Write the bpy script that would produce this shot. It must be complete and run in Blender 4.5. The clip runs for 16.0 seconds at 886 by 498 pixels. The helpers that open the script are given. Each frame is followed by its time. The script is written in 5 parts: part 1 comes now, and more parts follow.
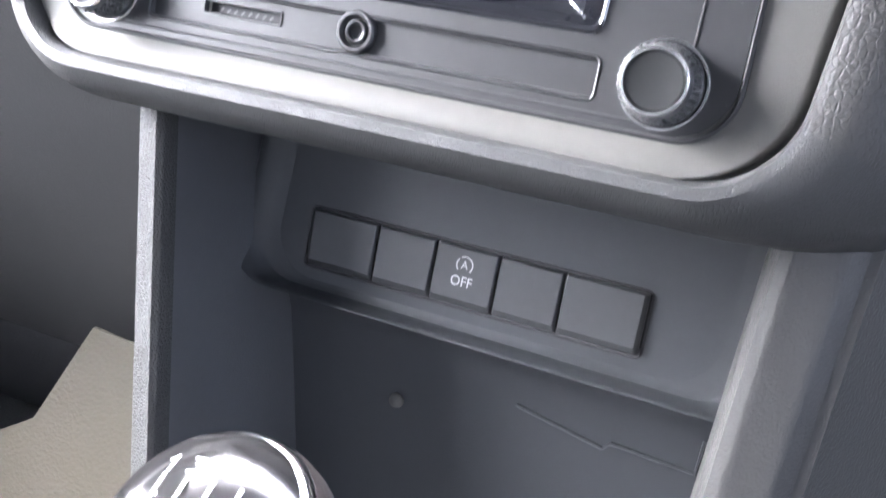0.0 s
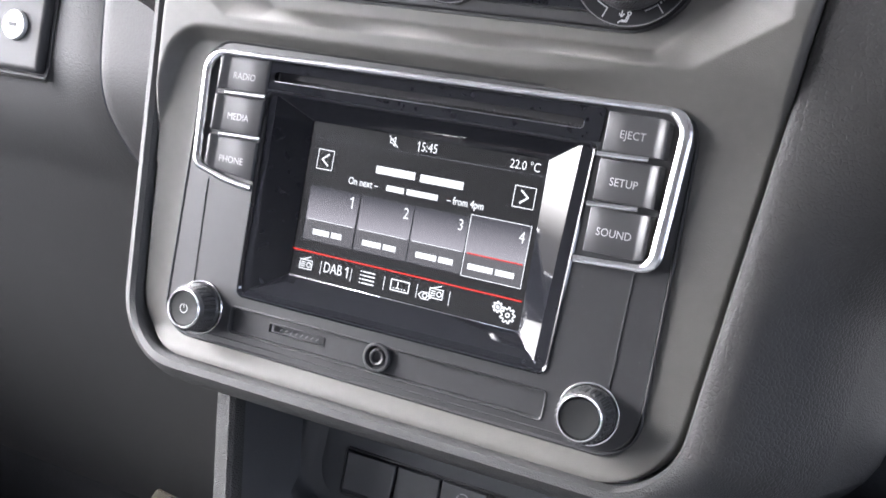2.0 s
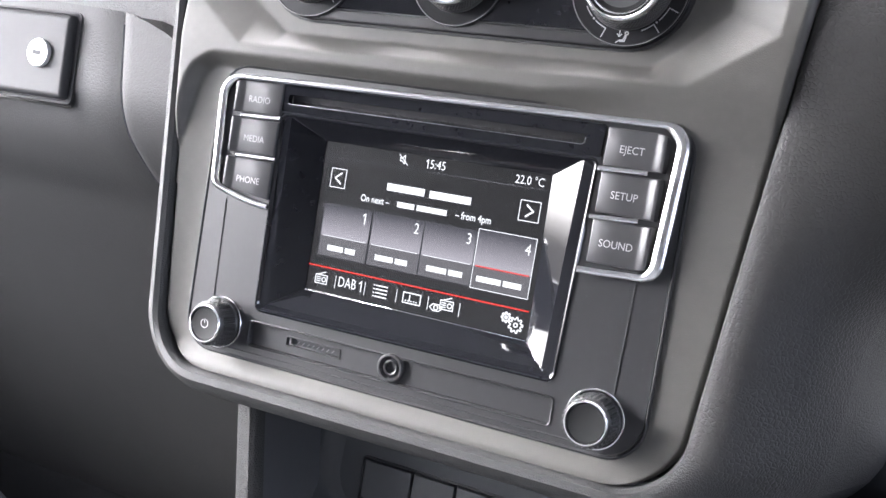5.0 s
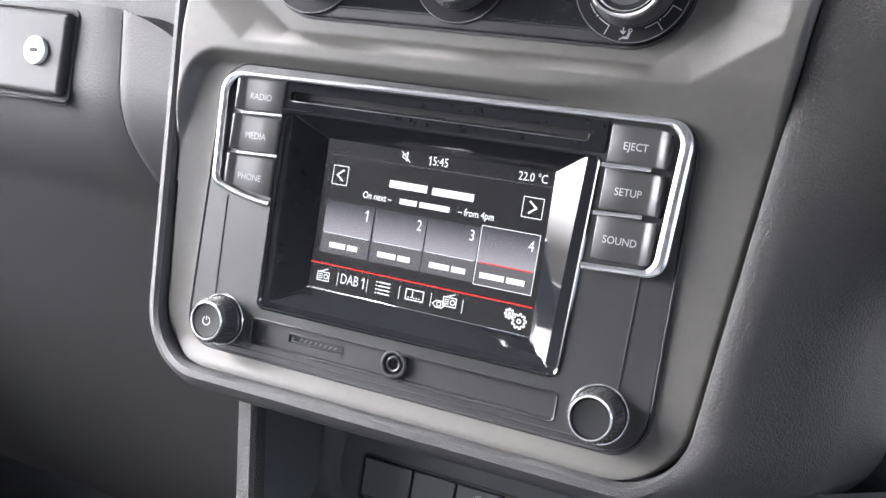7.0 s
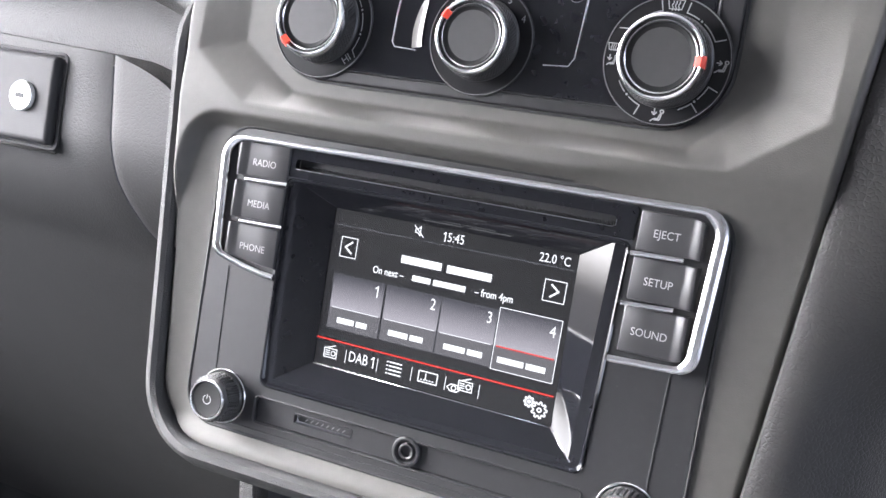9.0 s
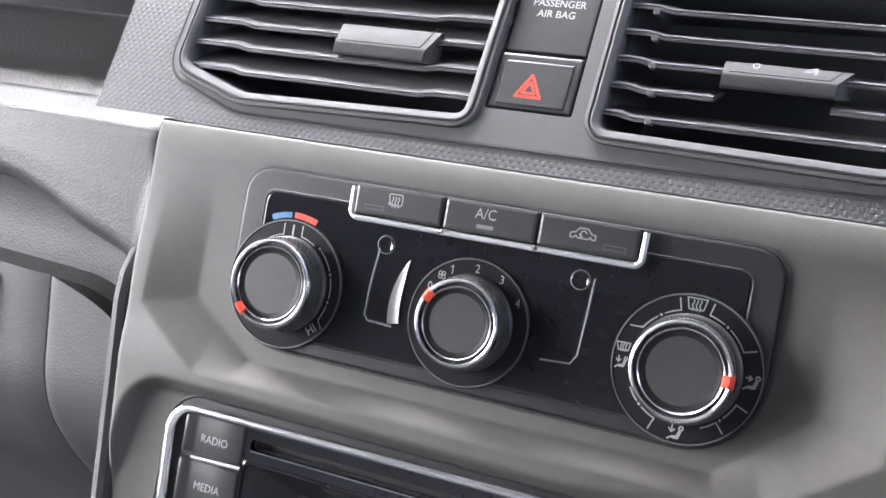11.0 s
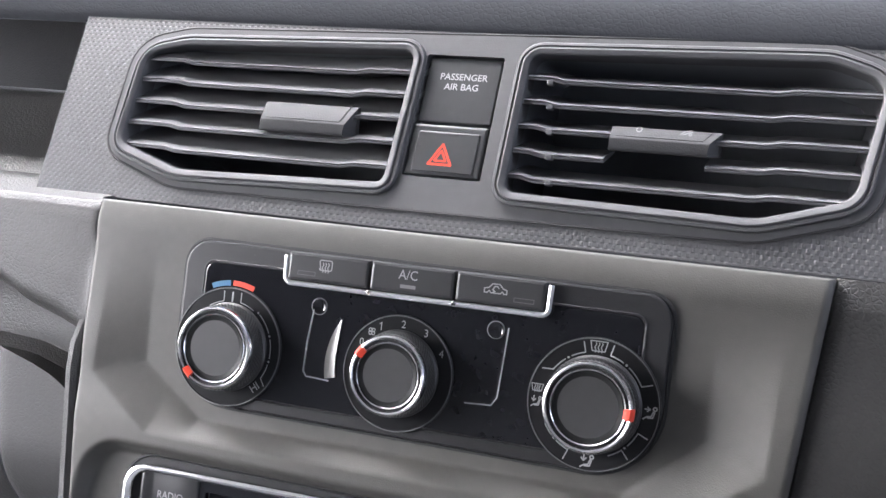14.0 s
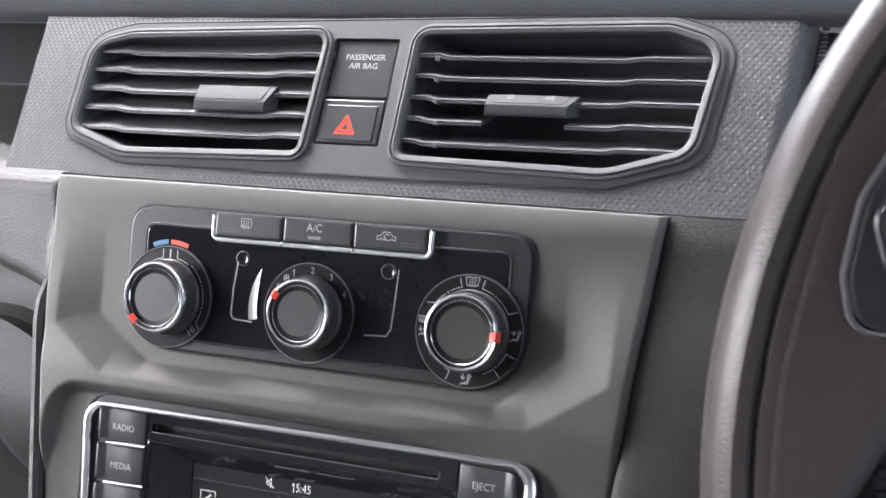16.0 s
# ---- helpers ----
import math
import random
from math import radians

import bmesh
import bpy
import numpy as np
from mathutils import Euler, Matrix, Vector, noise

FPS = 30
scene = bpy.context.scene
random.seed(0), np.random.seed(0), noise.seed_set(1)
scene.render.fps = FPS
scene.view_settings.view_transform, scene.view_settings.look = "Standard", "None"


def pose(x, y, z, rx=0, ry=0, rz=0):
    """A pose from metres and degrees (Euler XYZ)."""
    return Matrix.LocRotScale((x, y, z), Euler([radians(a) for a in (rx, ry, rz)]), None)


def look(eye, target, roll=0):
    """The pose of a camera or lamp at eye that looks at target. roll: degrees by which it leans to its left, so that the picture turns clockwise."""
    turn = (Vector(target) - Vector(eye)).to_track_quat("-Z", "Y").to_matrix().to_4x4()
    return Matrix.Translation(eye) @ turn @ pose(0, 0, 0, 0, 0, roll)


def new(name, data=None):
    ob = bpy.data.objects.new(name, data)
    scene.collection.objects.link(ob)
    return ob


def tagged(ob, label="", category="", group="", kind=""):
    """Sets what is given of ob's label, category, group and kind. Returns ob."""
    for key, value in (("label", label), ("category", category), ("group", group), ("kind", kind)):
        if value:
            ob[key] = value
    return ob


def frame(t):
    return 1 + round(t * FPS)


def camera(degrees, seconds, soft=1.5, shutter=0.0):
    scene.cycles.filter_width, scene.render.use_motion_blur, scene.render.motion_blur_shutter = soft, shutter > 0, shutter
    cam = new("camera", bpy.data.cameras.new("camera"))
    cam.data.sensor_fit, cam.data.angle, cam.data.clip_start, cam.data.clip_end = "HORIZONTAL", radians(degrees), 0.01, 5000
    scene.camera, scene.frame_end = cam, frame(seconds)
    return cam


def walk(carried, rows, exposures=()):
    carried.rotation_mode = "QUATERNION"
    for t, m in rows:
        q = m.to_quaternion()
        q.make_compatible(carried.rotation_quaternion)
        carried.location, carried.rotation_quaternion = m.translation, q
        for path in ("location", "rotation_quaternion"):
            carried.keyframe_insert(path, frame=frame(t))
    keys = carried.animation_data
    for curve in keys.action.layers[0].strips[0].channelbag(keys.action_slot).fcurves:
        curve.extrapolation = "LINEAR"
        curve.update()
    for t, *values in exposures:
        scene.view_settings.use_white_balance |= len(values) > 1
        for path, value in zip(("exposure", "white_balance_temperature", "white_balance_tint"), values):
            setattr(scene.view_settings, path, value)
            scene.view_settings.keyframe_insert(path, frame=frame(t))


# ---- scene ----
cam = camera(46.5, 16.0, 1.5, 0.3)
RAKE, EXPOSURE = 25.0, 5.0
SKY, SUN, SUN_TO = 0.13, 0.25, (0.64, 0.0, 2.23)
RAKED = pose(0, 0, 0.75, -RAKE)
PATH = [
    (0, 0.1448, -0.2683, -0.0088, 21.44, -9.13, 11.06),
    (0.5, 0.1503, -0.2879, 0.0234, 21.82, -7.78, 11.09),
    (1, 0.1604, -0.3102, 0.0459, 22.54, -6.77, 10.80),
    (1.5, 0.1785, -0.3395, 0.0651, 23.47, -5.32, 10.44),
    (2, 0.1872, -0.3684, 0.0807, 24.37, -4.50, 10.37),
    (2.5, 0.1893, -0.3829, 0.0881, 25.33, -4.18, 10.03),
    (3, 0.1910, -0.3809, 0.0853, 25.32, -4.09, 9.50),
    (3.5, 0.1935, -0.3754, 0.0799, 25.26, -4.01, 9.40),
    (4, 0.1948, -0.3818, 0.0824, 25.36, -3.93, 9.36),
    (4.2, 0.1969, -0.3774, 0.0825, 25.55, -4.13, 9.41),
    (6.3, 0.1964, -0.3891, 0.0841, 25.22, -3.74, 9.25),
    (6.5, 0.1940, -0.3881, 0.0837, 25.14, -3.94, 9.24),
    (7, 0.1910, -0.3853, 0.0806, 24.68, -3.88, 9.29),
    (7.5, 0.1871, -0.3827, 0.0840, 24.31, -3.88, 9.31),
    (8, 0.1792, -0.3760, 0.0850, 24.12, -4.32, 9.34),
    (8.2, 0.1762, -0.3743, 0.0972, 24.12, -4.45, 9.29),
    (10.3, 0.1423, -0.3603, 0.1405, 22.08, -5.10, 10.14),
    (10.5, 0.1401, -0.3505, 0.1595, 23.05, -2.30, 10.13),
    (11, 0.1222, -0.3209, 0.1939, 22.51, -1.06, 10.04),
    (11.5, 0.1123, -0.3062, 0.1901, 20.93, -0.53, 9.58),
    (12, 0.1082, -0.3042, 0.1943, 20.12, -0.38, 8.85),
    (12.5, 0.1111, -0.3073, 0.1930, 19.70, -0.40, 8.27),
    (13, 0.1230, -0.3190, 0.1987, 18.96, -0.24, 7.71),
    (13.5, 0.1322, -0.3331, 0.2041, 18.63, -0.03, 7.06),
    (14, 0.1346, -0.3557, 0.2112, 18.66, 0.15, 6.60),
    (14.5, 0.1337, -0.3491, 0.2066, 18.95, 0.08, 6.06),
    (15, 0.1368, -0.3493, 0.2151, 19.33, -0.10, 5.57),
    (15.5, 0.1643, -0.3566, 0.2116, 19.71, -0.21, 4.99),
    (16, 0.2044, -0.3959, 0.1998, 19.94, -0.37, 4.83),
]


def aimed(x, y, z, yaw, pitch, roll):
    return Matrix.Translation((x, y, z)) @ pose(0, 0, 0, 0, 0, yaw) @ pose(0, 0, 0, 90 + pitch) @ pose(0, 0, 0, 0, 0, roll)


walk(cam, [(t, RAKED @ aimed(*row)) for t, *row in PATH], [(t, EXPOSURE + 0.26 + e, k, 11) for t, e, k in ((0, 1.3, 5850), (0.5, 1.0, 5920), (1, 0.82, 5980), (1.5, 0.52, 6050), (3.5, 0.5, 6100), (8, 0.52, 6100), (10.5, 0.38, 6100), (11, 0.15, 6100), (11.5, 0.13, 6100), (13, 0.08, 6100), (14.5, -0.15, 6100), (16, -0.12, 6150))])

# ---- world and lights ----
world = bpy.data.worlds.new("sky")
scene.world = world
world.use_nodes = True
wn = world.node_tree.nodes
sky = wn.new("ShaderNodeTexSky")
sky.sky_type, sky.sun_disc = "NISHITA", False
sky.air_density, sky.dust_density = 0.25, 8.0
sky.sun_elevation, sky.sun_rotation = radians(50), radians(-90)
wn["Background"].inputs["Strength"].default_value = SKY
haze = wn.new("ShaderNodeHueSaturation")
haze.inputs["Saturation"].default_value = 0.5
world.node_tree.links.new(sky.outputs["Color"], haze.inputs["Color"])
world.node_tree.links.new(haze.outputs["Color"], wn["Background"].inputs["Color"])
sun = new("sun", bpy.data.lights.new("sun", "SUN"))
sun.data.energy, sun.data.angle, sun.data.color = SUN, radians(25.0), (1.0, 0.95, 0.87)
sun.matrix_world = look((0, 0, 3), SUN_TO)


# ---- materials ----
def material(name, base, rough, metal=0.0, grain=0.0, grain_size=0.0006, blotch=0.12, cells=0.0, cell_size=0.002, dust=0.0, coat=0.0, weave=0.0, spec=0.5):
    """A surface with wear at two scales: base colour, roughness, fine grain, pebbled cells, staggered studs and dust."""
    m = bpy.data.materials.new(name)
    m.use_nodes = True
    nt = m.node_tree
    n, link = nt.nodes, nt.links.new
    p = n["Principled BSDF"]
    p.inputs["Metallic"].default_value = metal
    p.inputs["Specular IOR Level"].default_value = spec
    p.inputs["Coat Weight"].default_value = coat
    p.inputs["Coat Roughness"].default_value = 0.05
    co = n.new("ShaderNodeTexCoord").outputs["Object"]

    def noise_at(size, detail=3.0):
        t = n.new("ShaderNodeTexNoise")
        t.inputs["Scale"].default_value = 1.0 / size
        t.inputs["Detail"].default_value = detail
        link(co, t.inputs["Vector"])
        return t.outputs["Fac"]

    def math_node(op, a, b):
        t = n.new("ShaderNodeMath")
        t.operation = op
        for k, v in enumerate((a, b)):
            if isinstance(v, (int, float)):
                t.inputs[k].default_value = v
            else:
                link(v, t.inputs[k])
        return t.outputs[0]

    big, fine = noise_at(0.05), noise_at(0.004, 5.0)
    ramp = n.new("ShaderNodeMapRange")
    ramp.inputs["From Min"].default_value, ramp.inputs["From Max"].default_value = 0.3, 0.7
    ramp.inputs["To Min"].default_value, ramp.inputs["To Max"].default_value = 1 - blotch, 1 + blotch
    link(math_node("ADD", math_node("MULTIPLY", big, 0.6), math_node("MULTIPLY", fine, 0.4)), ramp.inputs["Value"])
    scaled = n.new("ShaderNodeVectorMath")
    scaled.operation = "SCALE"
    scaled.inputs[0].default_value = base
    link(ramp.outputs[0], scaled.inputs["Scale"])
    colour = scaled.outputs[0]
    if dust:
        v = n.new("ShaderNodeTexVoronoi")
        v.inputs["Scale"].default_value = 1 / 0.0055
        link(co, v.inputs["Vector"])
        speck = math_node("MULTIPLY", math_node("LESS_THAN", v.outputs["Distance"], 0.028), dust)
        speck = math_node("ADD", speck, math_node("MULTIPLY", math_node("GREATER_THAN", fine, 0.62), dust * 0.015))
        mix = n.new("ShaderNodeMix")
        mix.data_type = "RGBA"
        link(speck, mix.inputs["Factor"])
        link(colour, mix.inputs["A"])
        mix.inputs["B"].default_value = (0.45, 0.45, 0.45, 1)
        colour = mix.outputs["Result"]
    link(colour, p.inputs["Base Color"])
    rr = n.new("ShaderNodeMapRange")
    rr.inputs["To Min"].default_value, rr.inputs["To Max"].default_value = rough * 0.82, min(1.0, rough * 1.18)
    link(math_node("ADD", math_node("MULTIPLY", big, 0.5), math_node("MULTIPLY", fine, 0.5)), rr.inputs["Value"])
    link(rr.outputs[0], p.inputs["Roughness"])
    height = None
    if grain:
        height = math_node("MULTIPLY", noise_at(grain_size, 2.0), grain)
    if cells:
        w = n.new("ShaderNodeTexNoise")
        w.inputs["Scale"].default_value = 1.0 / (cell_size * 1.6)
        link(co, w.inputs["Vector"])
        add = n.new("ShaderNodeVectorMath")
        add.operation = "MULTIPLY_ADD"
        link(w.outputs["Color"], add.inputs[0])
        add.inputs[1].default_value = (cell_size * 0.35,) * 3
        link(co, add.inputs[2])
        v = n.new("ShaderNodeTexVoronoi")
        v.feature = "DISTANCE_TO_EDGE"
        v.inputs["Scale"].default_value = 1.0 / cell_size
        link(add.outputs[0], v.inputs["Vector"])
        crease = n.new("ShaderNodeMapRange")
        crease.interpolation_type = "SMOOTHSTEP"
        crease.inputs["From Min"].default_value, crease.inputs["From Max"].default_value = 0.0, 0.24
        link(v.outputs["Distance"], crease.inputs["Value"])
        h = math_node("MULTIPLY", crease.outputs[0], cells)
        height = h if height is None else math_node("ADD", height, h)
    if weave:
        sep = n.new("ShaderNodeSeparateXYZ")
        link(co, sep.inputs[0])
        a = math_node("MULTIPLY", sep.outputs["X"], 2 * math.pi / 0.0029)
        b = math_node("MULTIPLY", sep.outputs["Z"], 2 * math.pi / 0.0037)
        stud = n.new("ShaderNodeMapRange")
        stud.interpolation_type = "SMOOTHSTEP"
        stud.inputs["From Min"].default_value, stud.inputs["From Max"].default_value = -0.12, 0.5
        link(math_node("MULTIPLY", math_node("COSINE", a, 0.0), math_node("COSINE", b, 0.0)), stud.inputs["Value"])
        h = math_node("MULTIPLY", stud.outputs[0], weave)
        height = h if height is None else math_node("ADD", height, h)
    if height is not None:
        bump = n.new("ShaderNodeBump")
        bump.inputs["Distance"].default_value = 0.001
        bump.inputs["Strength"].default_value = 1.0
        link(height, bump.inputs["Height"])
        link(bump.outputs[0], p.inputs["Normal"])
    return m


def glowing(name, colour, strength):
    m = bpy.data.materials.new(name)
    m.use_nodes = True
    p = m.node_tree.nodes["Principled BSDF"]
    p.inputs["Base Color"].default_value = (0.01, 0.01, 0.01, 1)
    p.inputs["Roughness"].default_value = 0.2
    p.inputs["Emission Color"].default_value = (*colour, 1)
    p.inputs["Emission Strength"].default_value = strength / 2 ** EXPOSURE
    return m


SATIN = material("satin_graphite_plastic", (0.076, 0.073, 0.066), 0.56, grain=0.08, grain_size=0.0005, dust=0.08, spec=0.42)
FRAME = material("satin_vent_plastic", (0.068, 0.068, 0.07), 0.64, grain=0.05, grain_size=0.0005, spec=0.36)
DARK = material("matt_black_plastic", (0.021, 0.021, 0.022), 0.42, grain=0.08, grain_size=0.0004, dust=0.15, spec=0.42)
BUTTON = material("soft_black_button", (0.03, 0.03, 0.031), 0.4, grain=0.05, grain_size=0.0003, spec=0.5)
GLOSS = material("gloss_black", (0.012, 0.0125, 0.015), 0.04, dust=0.1, blotch=0.1)
STRIP = material("satin_bright_strip", (0.85, 0.85, 0.85), 0.42, metal=1.0, blotch=0.04)
RING = material("brushed_bright_ring", (0.84, 0.84, 0.84), 0.24, metal=1.0, blotch=0.04)
CRESCENT = material("satin_crescent_inlay", (0.15, 0.147, 0.14), 0.34, metal=1.0, blotch=0.15)
CHROME = material("satin_chrome", (0.72, 0.72, 0.72), 0.2, metal=1.0, blotch=0.05)
BRIGHT = material("polished_chrome", (0.82, 0.82, 0.82), 0.1, metal=1.0, blotch=0.04)
LEATHER = material("pebbled_dash_skin", (0.044, 0.043, 0.041), 0.5, grain=0.04, cells=0.085, cell_size=0.0019, spec=0.4)
BOLSTER = material("deep_pebbled_skin", (0.042, 0.041, 0.039), 0.5, grain=0.04, cells=0.13, cell_size=0.0018, spec=0.34)
COARSE = material("coarse_trim_skin", (0.036, 0.036, 0.035), 0.56, grain=0.1, grain_size=0.0005, cells=0.09, cell_size=0.0011, spec=0.4)
WEAVE = material("diamond_grain_plastic", (0.047, 0.047, 0.049), 0.56, weave=0.15, grain=0.02)
CONSOLE = material("console_plastic", (0.03, 0.032, 0.034), 0.36, grain=0.07, grain_size=0.0007)
SLAT = material("vent_slat_plastic", (0.11, 0.11, 0.112), 0.34, grain=0.03)
GAP = material("dark_gap", (0.022, 0.022, 0.023), 0.75)
DUCT = material("vent_duct", (0.12, 0.125, 0.135), 0.6)
TOP = material("dash_top_skin", (0.045, 0.047, 0.052), 0.9, cells=0.05, cell_size=0.002, spec=0.15)
PRINT = material("white_print", (0.62, 0.62, 0.6), 0.5, blotch=0.05)
DIMPRINT = material("grey_print", (0.37, 0.37, 0.37), 0.5, blotch=0.05)
RED = material("red_print", (0.68, 0.06, 0.03), 0.4, blotch=0.06)
BLUE = material("blue_print", (0.06, 0.17, 0.3), 0.4, blotch=0.06)
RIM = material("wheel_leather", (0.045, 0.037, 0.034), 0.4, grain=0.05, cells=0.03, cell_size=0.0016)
TAN = material("tan_carpet", (0.022, 0.018, 0.011), 0.95, grain=0.5, grain_size=0.003)
DOOR = material("door_lining", (0.05, 0.051, 0.055), 0.7, grain=0.3, grain_size=0.002)
DIAL = material("dial_black", (0.014, 0.014, 0.015), 0.32, grain=0.03, grain_size=0.0004, spec=0.2)
LAMP = material("unlit_lamp_window", (0.22, 0.22, 0.22), 0.35)
FAINT = material("faint_print", (0.13, 0.13, 0.13), 0.5)
REAR = material("unseen_rear_lining", (0.36, 0.36, 0.36), 0.9, grain=0.4, grain_size=0.002)
FABRIC = material("grey_lining", (0.66, 0.66, 0.66), 0.9, grain=0.4, grain_size=0.002)
FLANK = material("sanded_flank_plastic", (0.034, 0.033, 0.031), 0.5, grain=0.24, grain_size=0.0009, cells=0.05, cell_size=0.0018)
EDGE = material("pale_edge_skin", (0.034, 0.034, 0.033), 0.6, grain=0.05, cells=0.2, cell_size=0.0013, spec=0.25)
SWITCH = material("grey_switch_plastic", (0.042, 0.043, 0.044), 0.32, grain=0.06, grain_size=0.0004, dust=0.1)
KNURL = material("knurled_plastic", (0.045, 0.045, 0.045), 0.4, grain=0.03)
SMOKE = material("smoked_metal", (0.12, 0.115, 0.115), 0.13, metal=0.9, blotch=0.1)
LID = material("fine_grained_lid", (0.03, 0.03, 0.03), 0.6, grain=0.06, grain_size=0.0007, cells=0.07, cell_size=0.0022, spec=0.35)
# bin plastic darkened in its colour for the shade at the back
BIN_SHADED = material("bin_plastic_shaded", (0.02, 0.022, 0.025), 0.55, grain=0.12, grain_size=0.0007)
CAP = material("dial_cap_plastic", (0.013, 0.0135, 0.0135), 0.55, grain=0.04, grain_size=0.0003, dust=0.12, spec=0.22)
TABPRINT = material("dim_tab_print", (0.24, 0.24, 0.24), 0.5)
# print of the left keys, greyed in its colour for the glare over it
MIDPRINT = material("glare_dimmed_print", (0.28, 0.28, 0.28), 0.5)
# the same plastic in a lighter tone, for the light on the side wall
BIN_LIT = material("bin_plastic_lit", (0.052, 0.054, 0.057), 0.5, grain=0.12, grain_size=0.0007)
HANDLE = material("matt_handle_plastic", (0.036, 0.036, 0.037), 0.62, grain=0.1, spec=0.3)
CARPET = material("charcoal_carpet", (0.012, 0.013, 0.015), 0.95, grain=0.8, grain_size=0.003)
LOCK = material("bright_lock_disc", (0.78, 0.8, 0.78), 0.25, metal=0.3, blotch=0.04)
SCREEN_BLACK = glowing("display_black", (0.02, 0.02, 0.022), 0.4)
SCREEN_WHITE = glowing("display_white", (0.95, 0.95, 0.95), 0.9)
SCREEN_GREY = glowing("display_grey", (0.3, 0.3, 0.33), 0.45)
SCREEN_TILE = glowing("display_tile", (0.16, 0.16, 0.19), 0.5)
tile_nodes = SCREEN_TILE.node_tree.nodes
tile_mix = tile_nodes.new("ShaderNodeMix")
tile_mix.data_type = "RGBA"
tile_mix.inputs["A"].default_value, tile_mix.inputs["B"].default_value = (0.62, 0.58, 0.62, 1), (0.06, 0.06, 0.075, 1)
tile_sep = tile_nodes.new("ShaderNodeSeparateXYZ")
SCREEN_TILE.node_tree.links.new(tile_nodes.new("ShaderNodeTexCoord").outputs["Generated"], tile_sep.inputs[0])
SCREEN_TILE.node_tree.links.new(tile_sep.outputs["Z"], tile_mix.inputs["Factor"])
SCREEN_TILE.node_tree.links.new(tile_mix.outputs["Result"], tile_nodes["Principled BSDF"].inputs["Emission Color"])
SCREEN_TILE_LOW = glowing("display_tile_low", (0.2, 0.19, 0.2), 0.5)
SCREEN_RED = glowing("display_red", (0.9, 0.04, 0.03), 0.8)


# ---- building helpers: millimetres in the raked panel's own axes (x right, y into the dash, z up the panel) ----
ORIGIN = {}


def thing(name, at, label, category, group="", kind=""):
    ob = new(name)
    ob.empty_display_size = 0.02
    ob.matrix_world = RAKED @ Matrix.Translation(Vector(at) / 1000)
    ORIGIN[ob] = Vector(at)
    return tagged(ob, label, category, group, kind)


def root_at(ob):
    while ob.parent:
        ob = ob.parent
    return ORIGIN[ob]


def finish(name, bm, mat, smooth=True):
    bmesh.ops.recalc_face_normals(bm, faces=bm.faces[:])
    me = bpy.data.meshes.new(name)
    if smooth:
        for f in bm.faces:
            f.smooth = len(f.verts) <= 4
        for e in bm.edges:
            if len(e.link_faces) == 2 and e.calc_face_angle(0) > radians(32):
                e.smooth = False
    bm.to_mesh(me)
    bm.free()
    me.materials.append(mat)
    return me


def part(name, bm, mat, parent, label="", smooth=True):
    at = root_at(parent)
    bmesh.ops.transform(bm, matrix=Matrix.Scale(0.001, 4) @ Matrix.Translation(-at), verts=bm.verts[:])
    ob = new(name, finish(name, bm, mat, smooth))
    ob.parent = parent
    return tagged(ob, label)


def solid(name, bm, mat, at, label, category, group="", kind="", smooth=True):
    """A thing of a single mesh."""
    at = Vector(at)
    bmesh.ops.transform(bm, matrix=Matrix.Scale(0.001, 4) @ Matrix.Translation(-at), verts=bm.verts[:])
    ob = new(name, finish(name, bm, mat, smooth))
    ob.matrix_world = RAKED @ Matrix.Translation(at / 1000)
    ORIGIN[ob] = at
    return tagged(ob, label, category, group, kind)


def inset(poly, d):
    """A convex or nearly convex polygon with each edge moved inwards by d (anticlockwise or clockwise)."""
    area = sum(a[0] * b[1] - b[0] * a[1] for a, b in zip(poly, poly[1:] + poly[:1]))
    s, out = (1 if area > 0 else -1), []
    for k, p in enumerate(poly):
        a, b = Vector(poly[k - 1]), Vector(poly[(k + 1) % len(poly)])
        p = Vector(p)
        e, f = (p - a).normalized(), (b - p).normalized()
        n, m = Vector((-e.y, e.x)) * s, Vector((-f.y, f.x)) * s
        bis = n + m
        out.append(tuple(p + bis * (d / max(0.2, bis.dot(n)))))
    return out


def rounded(poly, radii, seg=6):
    """The outline of a polygon with rounded corners, seg + 1 points to a corner."""
    if isinstance(radii, (int, float)):
        radii = [radii] * len(poly)
    out = []
    for k, (p, r) in enumerate(zip(poly, radii)):
        p, a, b = Vector(p), Vector(poly[k - 1]), Vector(poly[(k + 1) % len(poly)])
        u, v = (a - p).normalized(), (b - p).normalized()
        half = max(0.05, u.angle(v) / 2)
        r = max(r, 0.01)
        cut = min(r / math.tan(half), (a - p).length * 0.49, (b - p).length * 0.49)
        s, e = p + u * cut, p + v * cut
        bis = u + v
        bis = bis.normalized() if bis.length > 1e-5 else Vector((-u.y, u.x))
        centre = p + bis * math.hypot(cut, cut * math.tan(half))
        for i in range(seg + 1):
            t = i / seg
            x, y = s - centre, e - centre
            full = x.angle(y)
            k_ = math.sin(full)
            q = x * (math.sin((1 - t) * full) / k_) + y * (math.sin(t * full) / k_) if k_ > 1e-5 else x * (1 - t) + y * t
            out.append(tuple(centre + q))
    return out


def box_poly(x0, x1, z0, z1):
    return [(x0, z0), (x1, z0), (x1, z1), (x0, z1)]


